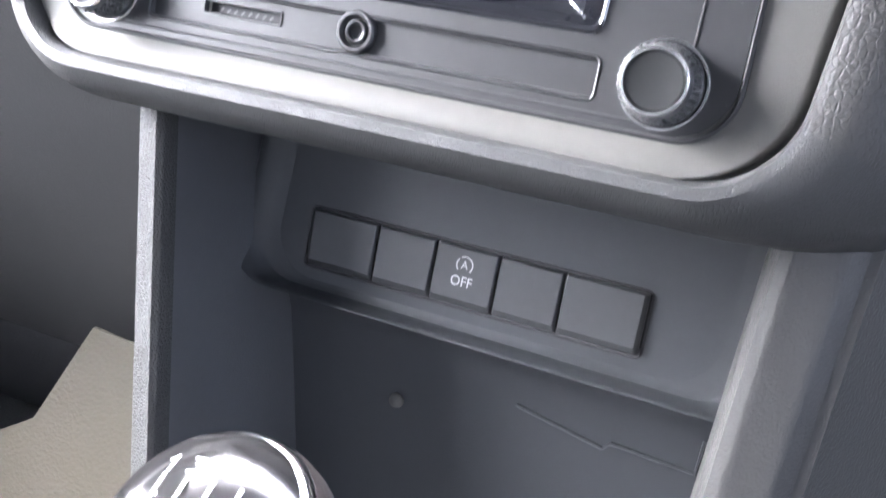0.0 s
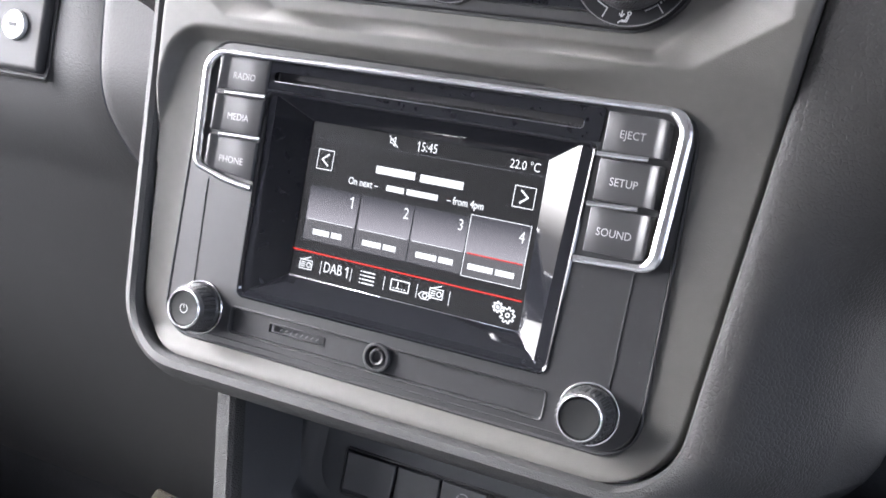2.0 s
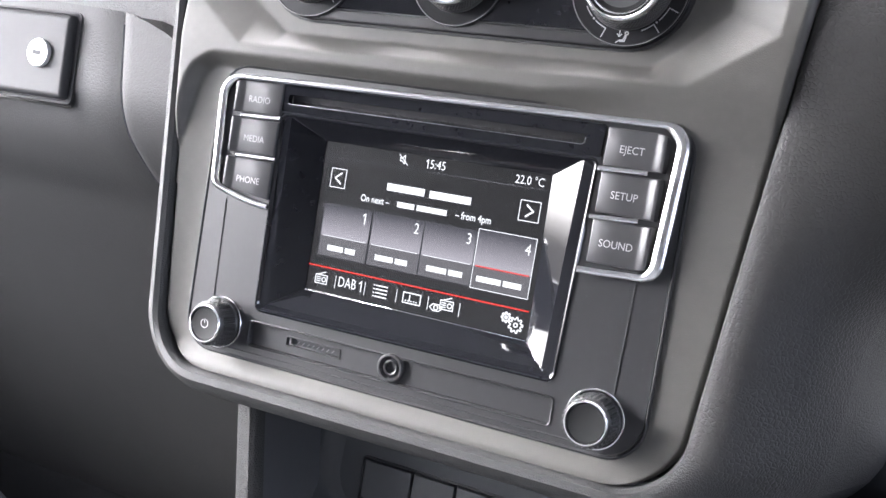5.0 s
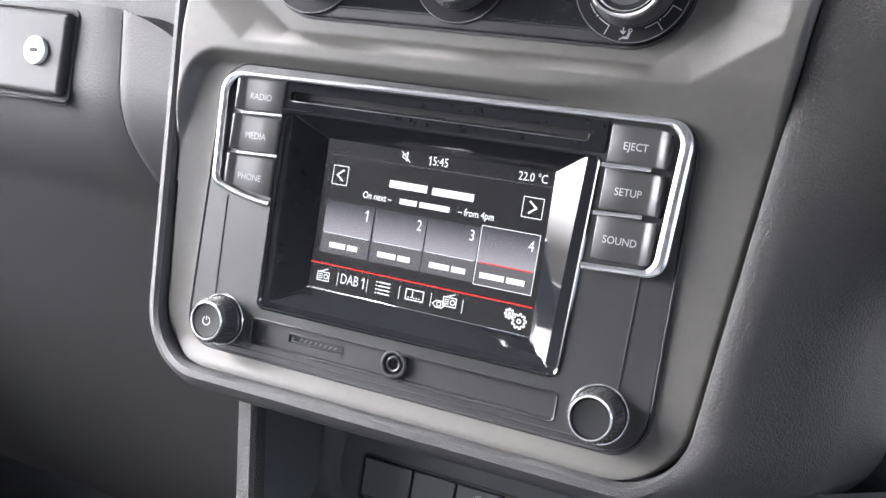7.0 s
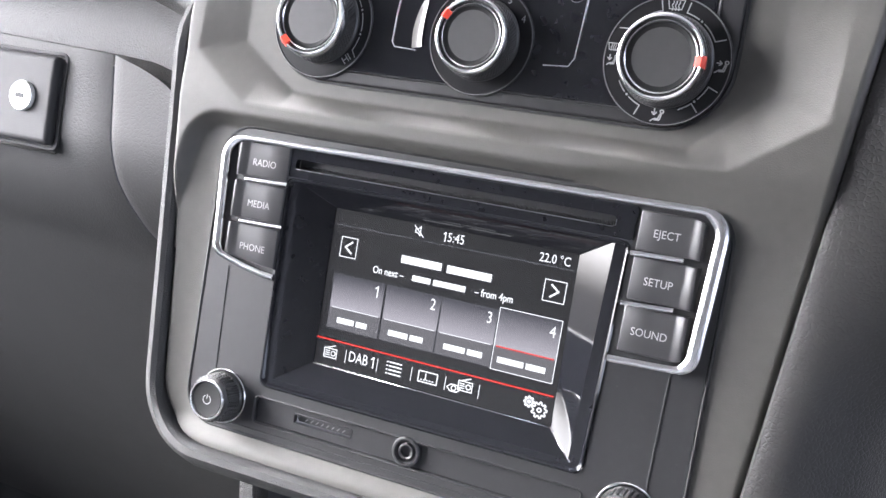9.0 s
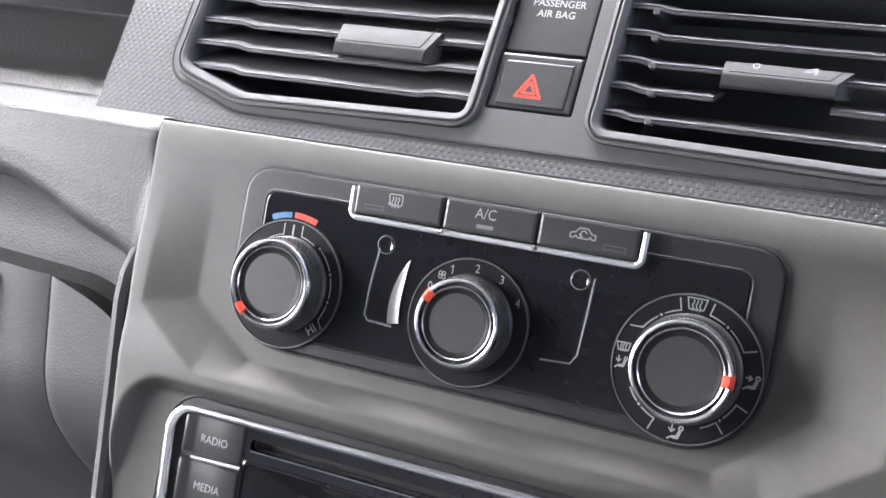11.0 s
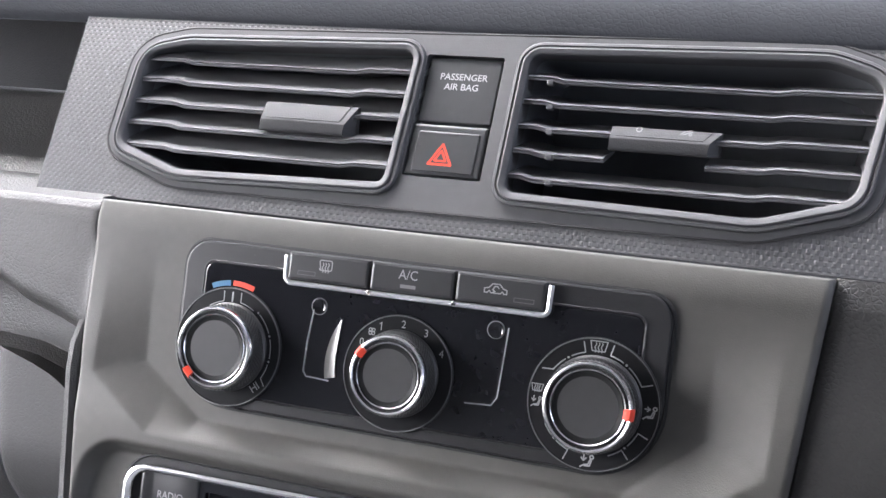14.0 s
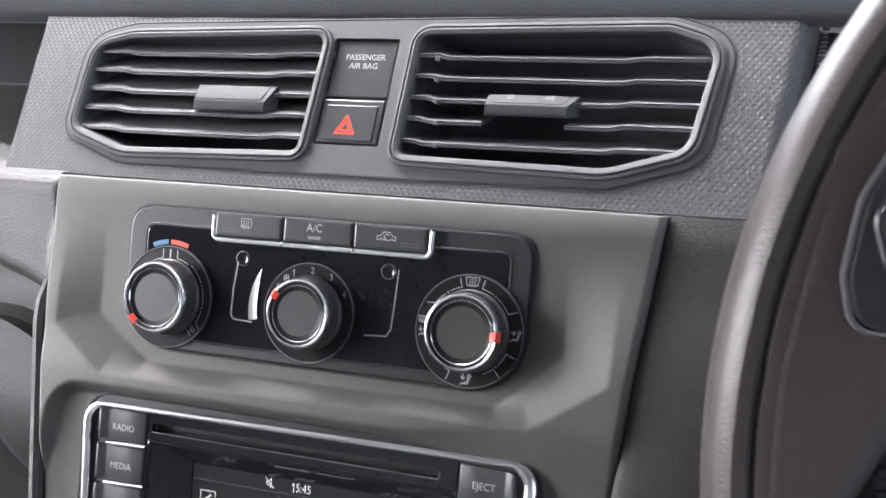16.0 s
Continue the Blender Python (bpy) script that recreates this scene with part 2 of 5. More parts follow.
def loft(bm, loops, cap_first=False, cap_last=False, closed=True):
    rows = [[bm.verts.new(p) for p in loop] for loop in loops]
    n = len(rows[0])
    for a, b in zip(rows, rows[1:]):
        for k in range(n if closed else n - 1):
            bm.faces.new((a[k], a[(k + 1) % n], b[(k + 1) % n], b[k]))
    if cap_first:
        bm.faces.new(rows[0][::-1])
    if cap_last:
        bm.faces.new(rows[-1])
    return rows


def level(pts, y):
    """A flat outline put at depth y, a number or a function of height."""
    return [(x, y(z) if callable(y) else y, z) for x, z in pts]


def slab(poly, radii, front, back, bevel=0.6, seg=6, bm=None, slope=None):
    """A plate with a rounded outline and a rounded front edge."""
    bm = bm or bmesh.new()
    if isinstance(radii, (int, float)):
        radii = [radii] * len(poly)
    add = slope or (lambda z: 0.0)
    loops = [[(x, back + add(z), z) for x, z in rounded(poly, radii, seg)]]
    turns = 3 if bevel < 3 else 8
    edge = [(bevel * (1 - math.cos(math.pi / 2 * k / (turns - 1))), front + bevel * (1 - math.sin(math.pi / 2 * k / (turns - 1)))) for k in range(turns)]
    for d, y in edge:
        loops.append([(x, y + add(z), z) for x, z in rounded(inset(poly, d), [max(0.05, r - d) for r in radii], seg)])
    loft(bm, loops, cap_first=True, cap_last=True)
    return bm


def hoop(poly, radii, steps, seg=6, slope=None):
    """A frame: steps of (inset, depth) from the outside over the front to the inside."""
    bm = bmesh.new()
    if isinstance(radii, (int, float)):
        radii = [radii] * len(poly)
    add = slope or (lambda z: 0.0)
    loops = [[(x, y + add(z), z) for x, z in rounded(inset(poly, d), [max(0.05, r - d) for r in radii], seg)] for d, y in steps]
    loft(bm, loops)
    return bm


def turned(centre, profile, seg=48, bm=None, cap=True, knurl=None, slope=None):
    """A turned body: profile of (radius, depth) from the back to the front, round an axis along y. knurl: (first, last, height)."""
    bm = bm or bmesh.new()
    cx, cz = centre
    loops = []
    for j, (r, y) in enumerate(profile):
        loop = []
        for k in range(seg):
            rr = r + (knurl[2] if knurl and knurl[0] <= j <= knurl[1] and (k + j) % 2 else 0.0)
            a = 2 * math.pi * k / seg
            loop.append((cx + rr * math.cos(a), y, cz + rr * math.sin(a)))
        loops.append(loop)
    loft(bm, loops, cap_first=False, cap_last=cap)
    return bm


def tube(path, radius, seg=8, bm=None, closed=False, squash=1.0):
    """A round bar along points, with its ends closed."""
    bm = bm or bmesh.new()
    pts = [Vector(p) for p in path]
    loops = []
    for k, p in enumerate(pts):
        a, b = pts[k - 1] if k or closed else p, pts[(k + 1) % len(pts)] if k < len(pts) - 1 or closed else p
        t = (b - a).normalized()
        u = t.cross(Vector((0, 1, 0)))
        u = u.normalized() if u.length > 1e-4 else Vector((1, 0, 0))
        w = t.cross(u).normalized()
        r = radius[k] if isinstance(radius, (list, tuple)) else radius
        loops.append([p + u * r * math.cos(2 * math.pi * i / seg) + w * r * squash * math.sin(2 * math.pi * i / seg) for i in range(seg)])
    if closed:
        loft(bm, loops + [loops[0]])
        bmesh.ops.remove_doubles(bm, verts=bm.verts[:], dist=1e-5)
    else:
        loft(bm, loops, True, True)
    return bm


def within(poly, x, z):
    odd = False
    for (x0, z0), (x1, z1) in zip(poly, poly[1:] + poly[:1]):
        if (z0 > z) != (z1 > z) and x < x0 + (x1 - x0) * (z - z0) / (z1 - z0):
            odd = not odd
    return odd


def pierced(outer, holes, front, depth, slope=None, edge=0.5):
    """A plate with openings through it: outlines in x and z, its face at the depth front, depth deep."""
    bm = bmesh.new()
    add = slope or (lambda z: 0.0)
    edges = []
    for loop in [outer] + holes:
        vs = [bm.verts.new((x, front + add(z), z)) for x, z in loop]
        edges += [bm.edges.new((a, b)) for a, b in zip(vs, vs[1:] + vs[:1])]
    bmesh.ops.triangle_fill(bm, edges=edges, use_beauty=True)
    spare = []
    for f in bm.faces:
        c = f.calc_center_median()
        if any(within(h, c.x, c.z) for h in holes) or not within(outer, c.x, c.z):
            spare.append(f)
    bmesh.ops.delete(bm, geom=spare, context="FACES")
    ext = bmesh.ops.extrude_face_region(bm, geom=bm.faces[:])
    bmesh.ops.translate(bm, vec=(0, depth, 0), verts=[v for v in ext["geom"] if isinstance(v, bmesh.types.BMVert)])
    return bm


def lettering(text, size, x, y, z, mat, parent, name="lettering", squeeze=0.92, slope=0.0, lean=0.0, spin=0.0, heavy=0.0):
    """Printed characters lying on the panel, centred at x, z."""
    curve = bpy.data.curves.new("text", "FONT")
    curve.body, curve.size, curve.align_x, curve.align_y = text, size, "CENTER", "CENTER"
    curve.shear, curve.resolution_u, curve.offset = lean, 3, heavy
    ob = bpy.data.objects.new("text", curve)
    scene.collection.objects.link(ob)
    bpy.context.view_layer.update()
    me = bpy.data.meshes.new_from_object(ob.evaluated_get(bpy.context.evaluated_depsgraph_get()))
    bpy.data.objects.remove(ob)
    at = root_at(parent)
    me.transform(Matrix.Scale(0.001, 4) @ Matrix.Translation(Vector((x, y, z)) - at) @ pose(0, 0, 0, 90 - math.degrees(math.atan(slope))) @ pose(0, 0, 0, 0, 0, spin) @ Matrix.Diagonal((squeeze, 1, 1, 1)))
    me.materials.clear()
    me.materials.append(mat)
    out = new(name, me)
    out.parent = parent
    return out


def figure_one(size, x, y, z, mat, parent, name="digit", slope=0.0, squeeze=0.8):
    """The figure 1 with its flag, centred at x, z."""
    return strokes([[(-0.17 * squeeze, 0.2), (0.04 * squeeze, 0.35), (0.04 * squeeze, -0.35)]], size * 0.085, x, y, z, mat, parent, name, slope=slope, scale=size)


def studs(bm, centre, rows, count, across, deep, proud, stagger=False):
    """Small four-sided studs on a turned body: rows of (radius, depth)."""
    cx, cz = centre
    for j, (r, y) in enumerate(rows):
        for k in range(count):
            a = 2 * math.pi * (k + (0.5 if stagger and j % 2 else 0.0)) / count
            loops = []
            for rr, f in ((r - 0.15, 1.0), (r + proud, 0.55)):
                loop = []
                for u, v in ((-1, -1), (1, -1), (1, 1), (-1, 1)):
                    b = a + u * f * across / 2 / r
                    loop.append((cx + rr * math.cos(b), y + v * f * deep / 2, cz + rr * math.sin(b)))
                loops.append(loop)
            loft(bm, loops, cap_last=True)
    return bm


def strokes(lines, width, x, y, z, mat, parent, name="symbol", slope=0.0, scale=1.0, spin=0.0, label=""):
    """Thin printed lines: each a list of (x, z) points about the symbol's middle; a closed line ends on its first point."""
    bm = bmesh.new()
    cs, sn = math.cos(radians(spin)), math.sin(radians(spin))
    for line in lines:
        pts = [Vector((px * cs - pz * sn, px * sn + pz * cs)) * scale for px, pz in line]
        for a, b in zip(pts, pts[1:]):
            d = (b - a)
            if d.length < 1e-6:
                continue
            d.normalize()
            nrm = Vector((-d.y, d.x)) * width / 2
            a2, b2 = a - d * width * 0.3, b + d * width * 0.3
            quad = [a2 + nrm, b2 + nrm, b2 - nrm, a2 - nrm]
            bm.faces.new([bm.verts.new((x + q.x, y + slope * q.y, z + q.y)) for q in quad])
    return part(name, bm, mat, parent, label, smooth=False)


def fill(points, x, y, z, mat, parent, name, slope=0.0, label=""):
    bm = bmesh.new()
    bm.faces.new([bm.verts.new((x + px, y + slope * pz, z + pz)) for px, pz in points])
    return part(name, bm, mat, parent, label, smooth=False)


def circle(r, n=20, a0=0.0, a1=360.0, cx=0.0, cz=0.0):
    return [(cx + r * math.cos(radians(a0 + (a1 - a0) * k / n)), cz + r * math.sin(radians(a0 + (a1 - a0) * k / n))) for k in range(n + 1)]


def smooth01(t):
    t = max(0.0, min(1.0, t))
    return t * t * (3 - 2 * t)


def along(table, v):
    """Straight interpolation in a short table of (key, value)."""
    if v <= table[0][0]:
        return table[0][1]
    for (a, p), (b, q) in zip(table, table[1:]):
        if v <= b:
            return p + (q - p) * (v - a) / (b - a)
    return table[-1][1]


# ---- the cabin that closes the place: unseen sides, rear and roof added to shape the light ----
def plain_box(name, x0, x1, y0, y1, z0, z1, mat, label, category):
    bm = bmesh.new()
    bmesh.ops.create_cube(bm, size=1)
    bmesh.ops.transform(bm, matrix=Matrix.Translation(((x0 + x1) / 2, (y0 + y1) / 2, (z0 + z1) / 2)) @ Matrix.Diagonal((x1 - x0, y1 - y0, z1 - z0, 1)), verts=bm.verts[:])
    ob = new(name, finish(name, bm, mat, False))
    return tagged(ob, label, category, kind="structure")


def wall_with_window(name, x, y0, y1, z0, z1, w0, w1, s0, s1):
    """An unseen side of the cabin with a window opening sized for the light (metres)."""
    bm = bmesh.new()
    edges = []
    for loop in ([(y0, z0), (y1, z0), (y1, z1), (y0, z1)], [(w0, s0), (w1, s0), (w1 - 0.28, s1), (w0, s1)]):
        vs = [bm.verts.new((x, a, b)) for a, b in loop]
        edges += [bm.edges.new((p, q)) for p, q in zip(vs, vs[1:] + vs[:1])]
    bmesh.ops.triangle_fill(bm, edges=edges, use_beauty=True)
    ext = bmesh.ops.extrude_face_region(bm, geom=bm.faces[:])
    bmesh.ops.translate(bm, vec=(0.06 if x > 0 else -0.06, 0, 0), verts=[v for v in ext["geom"] if isinstance(v, bmesh.types.BMVert)])
    return tagged(new(name, finish(name, bm, DOOR, False)), "unseen dark grey side wall with an opening sized for the light", "wall", kind="structure")


wall_with_window("wall_left", -0.82, -1.1, 0.95, 0.1, 1.42, -0.72, 0.18, 0.75, 1.38)
wall_with_window("wall_right", 0.82, -1.1, 0.95, 0.1, 1.42, -0.85, 0.48, 0.88, 1.39)
plain_box("wall_rear", -0.88, 0.88, -1.16, -1.1, 0.1, 1.42, REAR, "unseen grey rear wall added to close the cabin", "wall")
plain_box("ceiling", -0.88, 0.88, -1.16, 0.255, 1.42, 1.46, FABRIC, "unseen pale grey roof added to shape the light", "ceiling")
plain_box("floor", -0.88, 0.88, -1.16, 1.0, 0.06, 0.1, CARPET, "charcoal carpeted cabin floor", "floor")
plain_box("wall_front", -0.88, 0.88, 0.95, 1.0, 0.1, 0.98, CARPET, "charcoal bulkhead under the windscreen", "wall")


# ---- centre fascia ----
DASH = thing("dashboard", (0, 60, -20), "dark grey grained dashboard with a satin graphite centre fascia", "dashboard")
LOWER = thing("lower_console", (0, 100, -300), "dark grey lower centre console with an open storage bin", "console")
TL, BL, BR, TR = (-138.0, 217.0), (-121.5, -22.0), (124.0, -21.5), (149.0, 217.5)


def sides_at(z):
    """The fascia's left and right edge at a height, with its round lower corners."""
    t = (z + 22.0) / 239.0
    left, right = BL[0] + (TL[0] - BL[0]) * t, BR[0] + (TR[0] - BR[0]) * t
    r = 26.0
    low = z + 22.0
    if low < r:
        c = r - math.sqrt(max(0.0, r * r - (r - low) ** 2))
        left, right = left + c, right - c
    return left, right


DISH_IN = [(-79, 134.5), (88, 135.5), (114, 158), (114, 300), (-106, 300), (-106, 154)]
DISH_OUT = [(-98, 127), (104, 129.5), (134, 150), (139, 300), (-129, 300), (-126.5, 147)]


def outside(poly, x, z):
    """How far a point lies outside a convex anticlockwise polygon (minus: inside)."""
    return max(((z1 - z0) * (x - x0) - (x1 - x0) * (z - z0)) / math.hypot(x1 - x0, z1 - z0) for (x0, z0), (x1, z1) in zip(poly, poly[1:] + poly[:1]))


def round_rect(x, z, x0, x1, z0, z1, r):
    dx, dz = abs(x - (x0 + x1) / 2) - (x1 - x0) / 2 + r, abs(z - (z0 + z1) / 2) - (z1 - z0) / 2 + r
    return math.hypot(max(dx, 0), max(dz, 0)) + min(max(dx, dz), 0) - r


def fascia_depth(x, z):
    ridge = -6.4 + 7.9 * smooth01((z - 150) / 58)
    ridge += 2.4 * smooth01((-60 - x) / 45) * smooth01((z - 126) / 24) * (1 - smooth01((z - 150) / 58))
    si, so = outside(DISH_IN, x, z), outside(DISH_OUT, x, z)
    t = 0.0 if si <= 0 else 1.0 if so >= 0 else si / (si - so)
    y = 1.5 + (ridge - 1.5) * t
    dl, dt = (-121.5 - 0.2 * (119.5 - z)) - x + 12, z - 119.5 + 12
    d = math.hypot(max(dl, 0), max(dt, 0)) + min(max(dl, dt), 0) - 12
    wide = 7.0 + 23.0 * smooth01((x - 40) / 80)
    step = 1 - smooth01((d + wide / 2) / wide)
    inside = 1.0 - (2.5 if x < 0 else -0.4) * smooth01((max(abs(x - 0.7) - 109, 0)) / 22)
    inside -= 4.0 * smooth01((-11.0 - z) / 9.5)
    y = y + (inside - y) * step
    if z > 205:
        y += 3.0 * ((z - 205) / 12.3) ** 2
    return y


def build_fascia():
    bm = bmesh.new()
    zs = [-22 + 26 * (1 - math.cos(math.pi / 2 * k / 14)) for k in range(14)]
    zs += [4 + k * 1.0 for k in range(0, 202)] + [206 + k for k in range(0, 12)]
    columns = 260
    rows = []
    for z in zs:
        l, r = sides_at(z + 0.02)
        row = []
        for k in range(columns + 1):
            x = l + (r - l) * k / columns
            d = min(x - l, r - x) if z > 4 else min(x - l, r - x, 99)
            edge = max(0.0, 1 - d / (2.5 if x > 0 or z < 60 else 1.2))
            row.append(bm.verts.new((x, fascia_depth(x, z) + (2.2 if x > 0 or z < 60 else 0.9) * edge * edge, z)))
        rows.append(row)
    for a, b in zip(rows, rows[1:]):
        for k in range(columns):
            mid = (a[k].co + b[k + 1].co) / 2
            if round_rect(mid.x, mid.z, -108, 109.3, -12, 117, 14) < -2.5 or round_rect(mid.x, mid.z, -91.2, 99.2, 141.6, 205.2, 24 if mid.z < 173 else 10) < -2.5:
                continue
            bm.faces.new((a[k], a[k + 1], b[k + 1], b[k]))
    for v in [v for v in bm.verts if not v.link_faces]:
        bm.verts.remove(v)
    rim = [e for e in bm.edges if e.is_boundary]
    ext = bmesh.ops.extrude_edge_only(bm, edges=rim)
    for v in ext["geom"]:
        if isinstance(v, bmesh.types.BMVert):
            v.co.y += 14
    ob = part("fascia_panel", bm, SATIN, DASH, "satin graphite plastic centre fascia holding radio and heater controls")
    for e in ob.data.edges:
        e.use_edge_sharp = False
    return ob


build_fascia()


def build_trim():
    """The pebbled border that runs down the left, under and up the right of the fascia."""
    left = [(0.3, 3.0), (0.5, -0.6), (1.4, -2.6), (3.6, -3.9), (6.2, -3.4), (8.6, 0.5), (10.0, 8.0), (10.3, 26.0), (10.3, 46.0), (10.3, 60.0)]
    below = [(0.3, 3.0), (0.4, -4.5), (1.8, -7.0), (5.0, -7.2), (8.5, -4.0), (11.5, 1.0), (13.5, 7.0), (14.5, 14.0), (14.0, 40.0), (13.0, 100.0)]
    low = [(0.3, 3.0), (0.3, -0.6), (1.2, -2.4), (4.0, -3.2), (11.0, -2.8), (16.0, -0.6), (25.0, 5.5), (35.0, 13.0), (47.0, 34.0), (96.0, 260.0)]
    high = [(0.3, 3.0), (0.3, 0.6), (1.0, -0.7), (3.0, -1.4), (12.0, -1.4), (26.0, -0.6), (44.0, 2.0), (66.0, 8.0), (92.0, 22.0), (160.0, 130.0)]
    path = [TL] + [(TL[0] + (BL[0] - TL[0]) * k / 24, TL[1] + (BL[1] - TL[1]) * k / 24) for k in range(1, 22)]
    corner_l = rounded([TL, BL, BR, TR], [1, 28, 26, 1], 14)
    path += corner_l[15:45]
    path += [(BR[0] + (TR[0] - BR[0]) * k / 24, BR[1] + (TR[1] - BR[1]) * k / 24) for k in range(4, 25)]
    loops = []
    for k, p in enumerate(path):
        a, b = Vector(path[max(0, k - 1)]), Vector(path[min(len(path) - 1, k + 1)])
        t = (b - a).normalized()
        n = Vector((t.y, -t.x))
        wl, wb, wr = max(0, -n.x) ** 2, max(0, -n.y) ** 2, max(0, n.x) ** 2
        s = wl + wb + wr
        lift = -1.0 + 8.5 * smooth01((p[1] - 150) / 58) + (3.0 * ((p[1] - 205) / 12.3) ** 2 if p[1] > 205 else 0)
        lift += (7.0 * smooth01((p[1] - 150) / 25)) * (wl / s)
        prof = []
        f = smooth01((p[1] - 50) / 90)
        right = [(u[0] + (v[0] - u[0]) * f, u[1] + (v[1] - u[1]) * f) for u, v in zip(low, high)]
        for q in range(10):
            o = (left[q][0] * wl + below[q][0] * wb + right[q][0] * wr) / s
            y = (left[q][1] * wl + below[q][1] * wb + right[q][1] * wr) / s + lift
            prof.append((p[0] + n.x * o, y, p[1] + n.y * o * (1 - f * wr / s)))
        loops.append(prof)
    turn = next(k for k, p in enumerate(path) if k > 40 and p[1] > -6)
    for name, run, mat, label in (("soft_trim_border", loops[:turn + 1], COARSE, "grey fine-grained soft border round the centre fascia"), ("side_bolster", loops[turn:], BOLSTER, "pebble-grained grey knee bolster on the driver's side")):
        bm = bmesh.new()
        loft(bm, run, cap_first=name == "soft_trim_border", cap_last=name != "soft_trim_border", closed=False)
        bmesh.ops.subdivide_edges(bm, edges=bm.edges[:], cuts=1, use_grid_fill=True, smooth=0.0)
        part(name, bm, mat, DASH, label)


build_trim()


# ---- radio ----
def build_radio():
    r = thing("car_radio", (0.7, 0, -12), "black car radio with lit colour display, six buttons and two knobs", "radio")
    strip_hole = rounded(box_poly(-73, 72.3, -6.0, 4.3), 1.5, 4)
    unit = rounded(box_poly(-108, 109.3, -12, 117), [16, 16, 13, 13], 8)
    screen_hole = rounded([(-72.8, 9.5), (71.8, 10.2), (75.5, 112.6), (-74.6, 112.0)], [4, 4, 2, 2], 4)
    part("faceplate", pierced(unit, [strip_hole, screen_hole], 0.0, 20), DARK, r)
    bm = hoop(box_poly(-109.6, 110.9, -13.6, 118.6), 16, [(0, 8), (0, -0.1), (0.8, -0.5), (1.5, 0.3), (1.5, 8)], 8)
    part("seal", bm, GAP, r, "dark gap round the radio")
    bm = tube([(x, -0.02, z) for x, z in [(-97.2, 57)] + rounded([(-97.2, 57), (-95.6, -9.8), (95.6, -9.8), (97.0, 57)], [0.1, 7, 7, 0.1], 6)[7:21] + [(97.0, 57)]], 0.4, 6)
    part("groove", bm, GAP, r)
    # lower strip with card slot and socket
    part("strip_rim", hoop(box_poly(-74.2, 73.5, -7.2, 5.5), 2.5, [(0, 0.3), (0.1, -0.2), (0.5, -0.45), (1.0, -0.1), (1.6, 1.9)], 4), DARK, r)
    slot = rounded(box_poly(-54, -26.6, -2.1, 1.5), 0.4, 3)
    bm = pierced(rounded(box_poly(-73, 72.3, -6.0, 4.3), 1.5, 4), [slot], 1.6, 2)
    part("lower_strip", bm, DARK, r)
    bm = slab(box_poly(-53.6, -27, -1.9, 1.2), 0.3, 4.2, 6, 0.3)
    card = part("card_slot", bm, GAP, r, "dark card slot")
    strokes([[(-10 + 2.6 * k, -0.5), (-9 + 2.6 * k, 0.5)] for k in range(8)], 0.5, -40, 4.1, -0.6, FAINT, card, "marking")
    bm = hoop(box_poly(-54.6, -26.0, -2.7, 2.1), 0.8, [(0, 1.7), (0.1, 1.2), (0.6, 1.2), (0.7, 3.0)], 3)
    part("slot_frame", bm, DARK, r)
    bm = turned((0, 0), [(6.2, 2), (6.2, -0.4), (5.6, -1.0), (4.9, -1.0), (4.2, 0.2), (3.9, 0.8), (3.2, 0.6), (2.9, 0.2), (2.4, 0.6), (2.2, 6)], 40, cap=False)
    jack = part("audio_socket", bm, DARK, r)
    part("socket_ring", turned((0, 0), [(3.4, 1.0), (3.4, -0.2), (2.9, -0.5), (2.3, -0.2), (2.2, 4.0)], 32, cap=False), DARK, jack)
    part("socket_hole", turned((0, 0), [(2.25, 3.0), (2.25, 2.2)], 24), GAP, jack)
    # glossy bezel that slopes back to the display
    outer = [(-72.9, 9.6), (71.9, 10.3), (74.6, 99.5), (-74.2, 99.5)]
    inner = [(-53.9, 23.2), (54.3, 22.7), (53.6, 90.6), (-54.6, 90.2)]
    slope_top = [(-67.0, 13.6), (65.4, 14.6), (68.4, 98.6), (-68.8, 98.2)]
    bm = bmesh.new()
    def dense(pts, n=10):
        """The same outline with its four long sides cut into n pieces."""
        out = []
        for k, p in enumerate(pts):
            out.append(p)
            if k % 5 == 4:
                q = pts[(k + 1) % len(pts)]
                out += [(p[0] + (q[0] - p[0]) * i / n, p[1] + (q[1] - p[1]) * i / n) for i in range(1, n)]
        return out
    loft(bm, [level(dense(rounded(outer, [4, 4, 3, 3], 4)), 0.6), level(dense(rounded(outer, [4, 4, 3, 3], 4)), -0.5), level(dense(rounded(inset(outer, 0.7), [3.4, 3.4, 2.5, 2.5], 4)), -0.9),
              level(dense(rounded(inset(outer, 1.3), [3.2, 3.2, 2.2, 2.2], 4)), -0.6), level(dense(rounded(inset(outer, 1.9), [3, 3, 2, 2], 4)), 0.5), level(dense(rounded(slope_top, 0.4, 4)), 0.6), level(dense(rounded(inner, 0.3, 4)), 9.2), level(dense(rounded(inner, 0.3, 4)), 11.0)])
    bezel = part("bezel", bm, GLOSS, r, "gloss black bezel sloping back to the display")
    ring = 56
    for e in bezel.data.edges:
        i, j = e.vertices
        e.use_edge_sharp = i // ring == j // ring or i % 14 < 5
    # highlights on the bezel's lower edge and mitre, added as thin bright bars
    part("inner_edge", tube([(-53.6, 9.0, 23.2), (54.0, 9.0, 22.7)], 0.22, 6), CHROME, bezel)
    part("corner_edge", tube([(54.6, 8.7, 22.4), (66.6, 0.3, 13.9)], [0.35, 0.55], 6), RING, bezel, "bright bar standing for the highlight on the bezel's mitre")
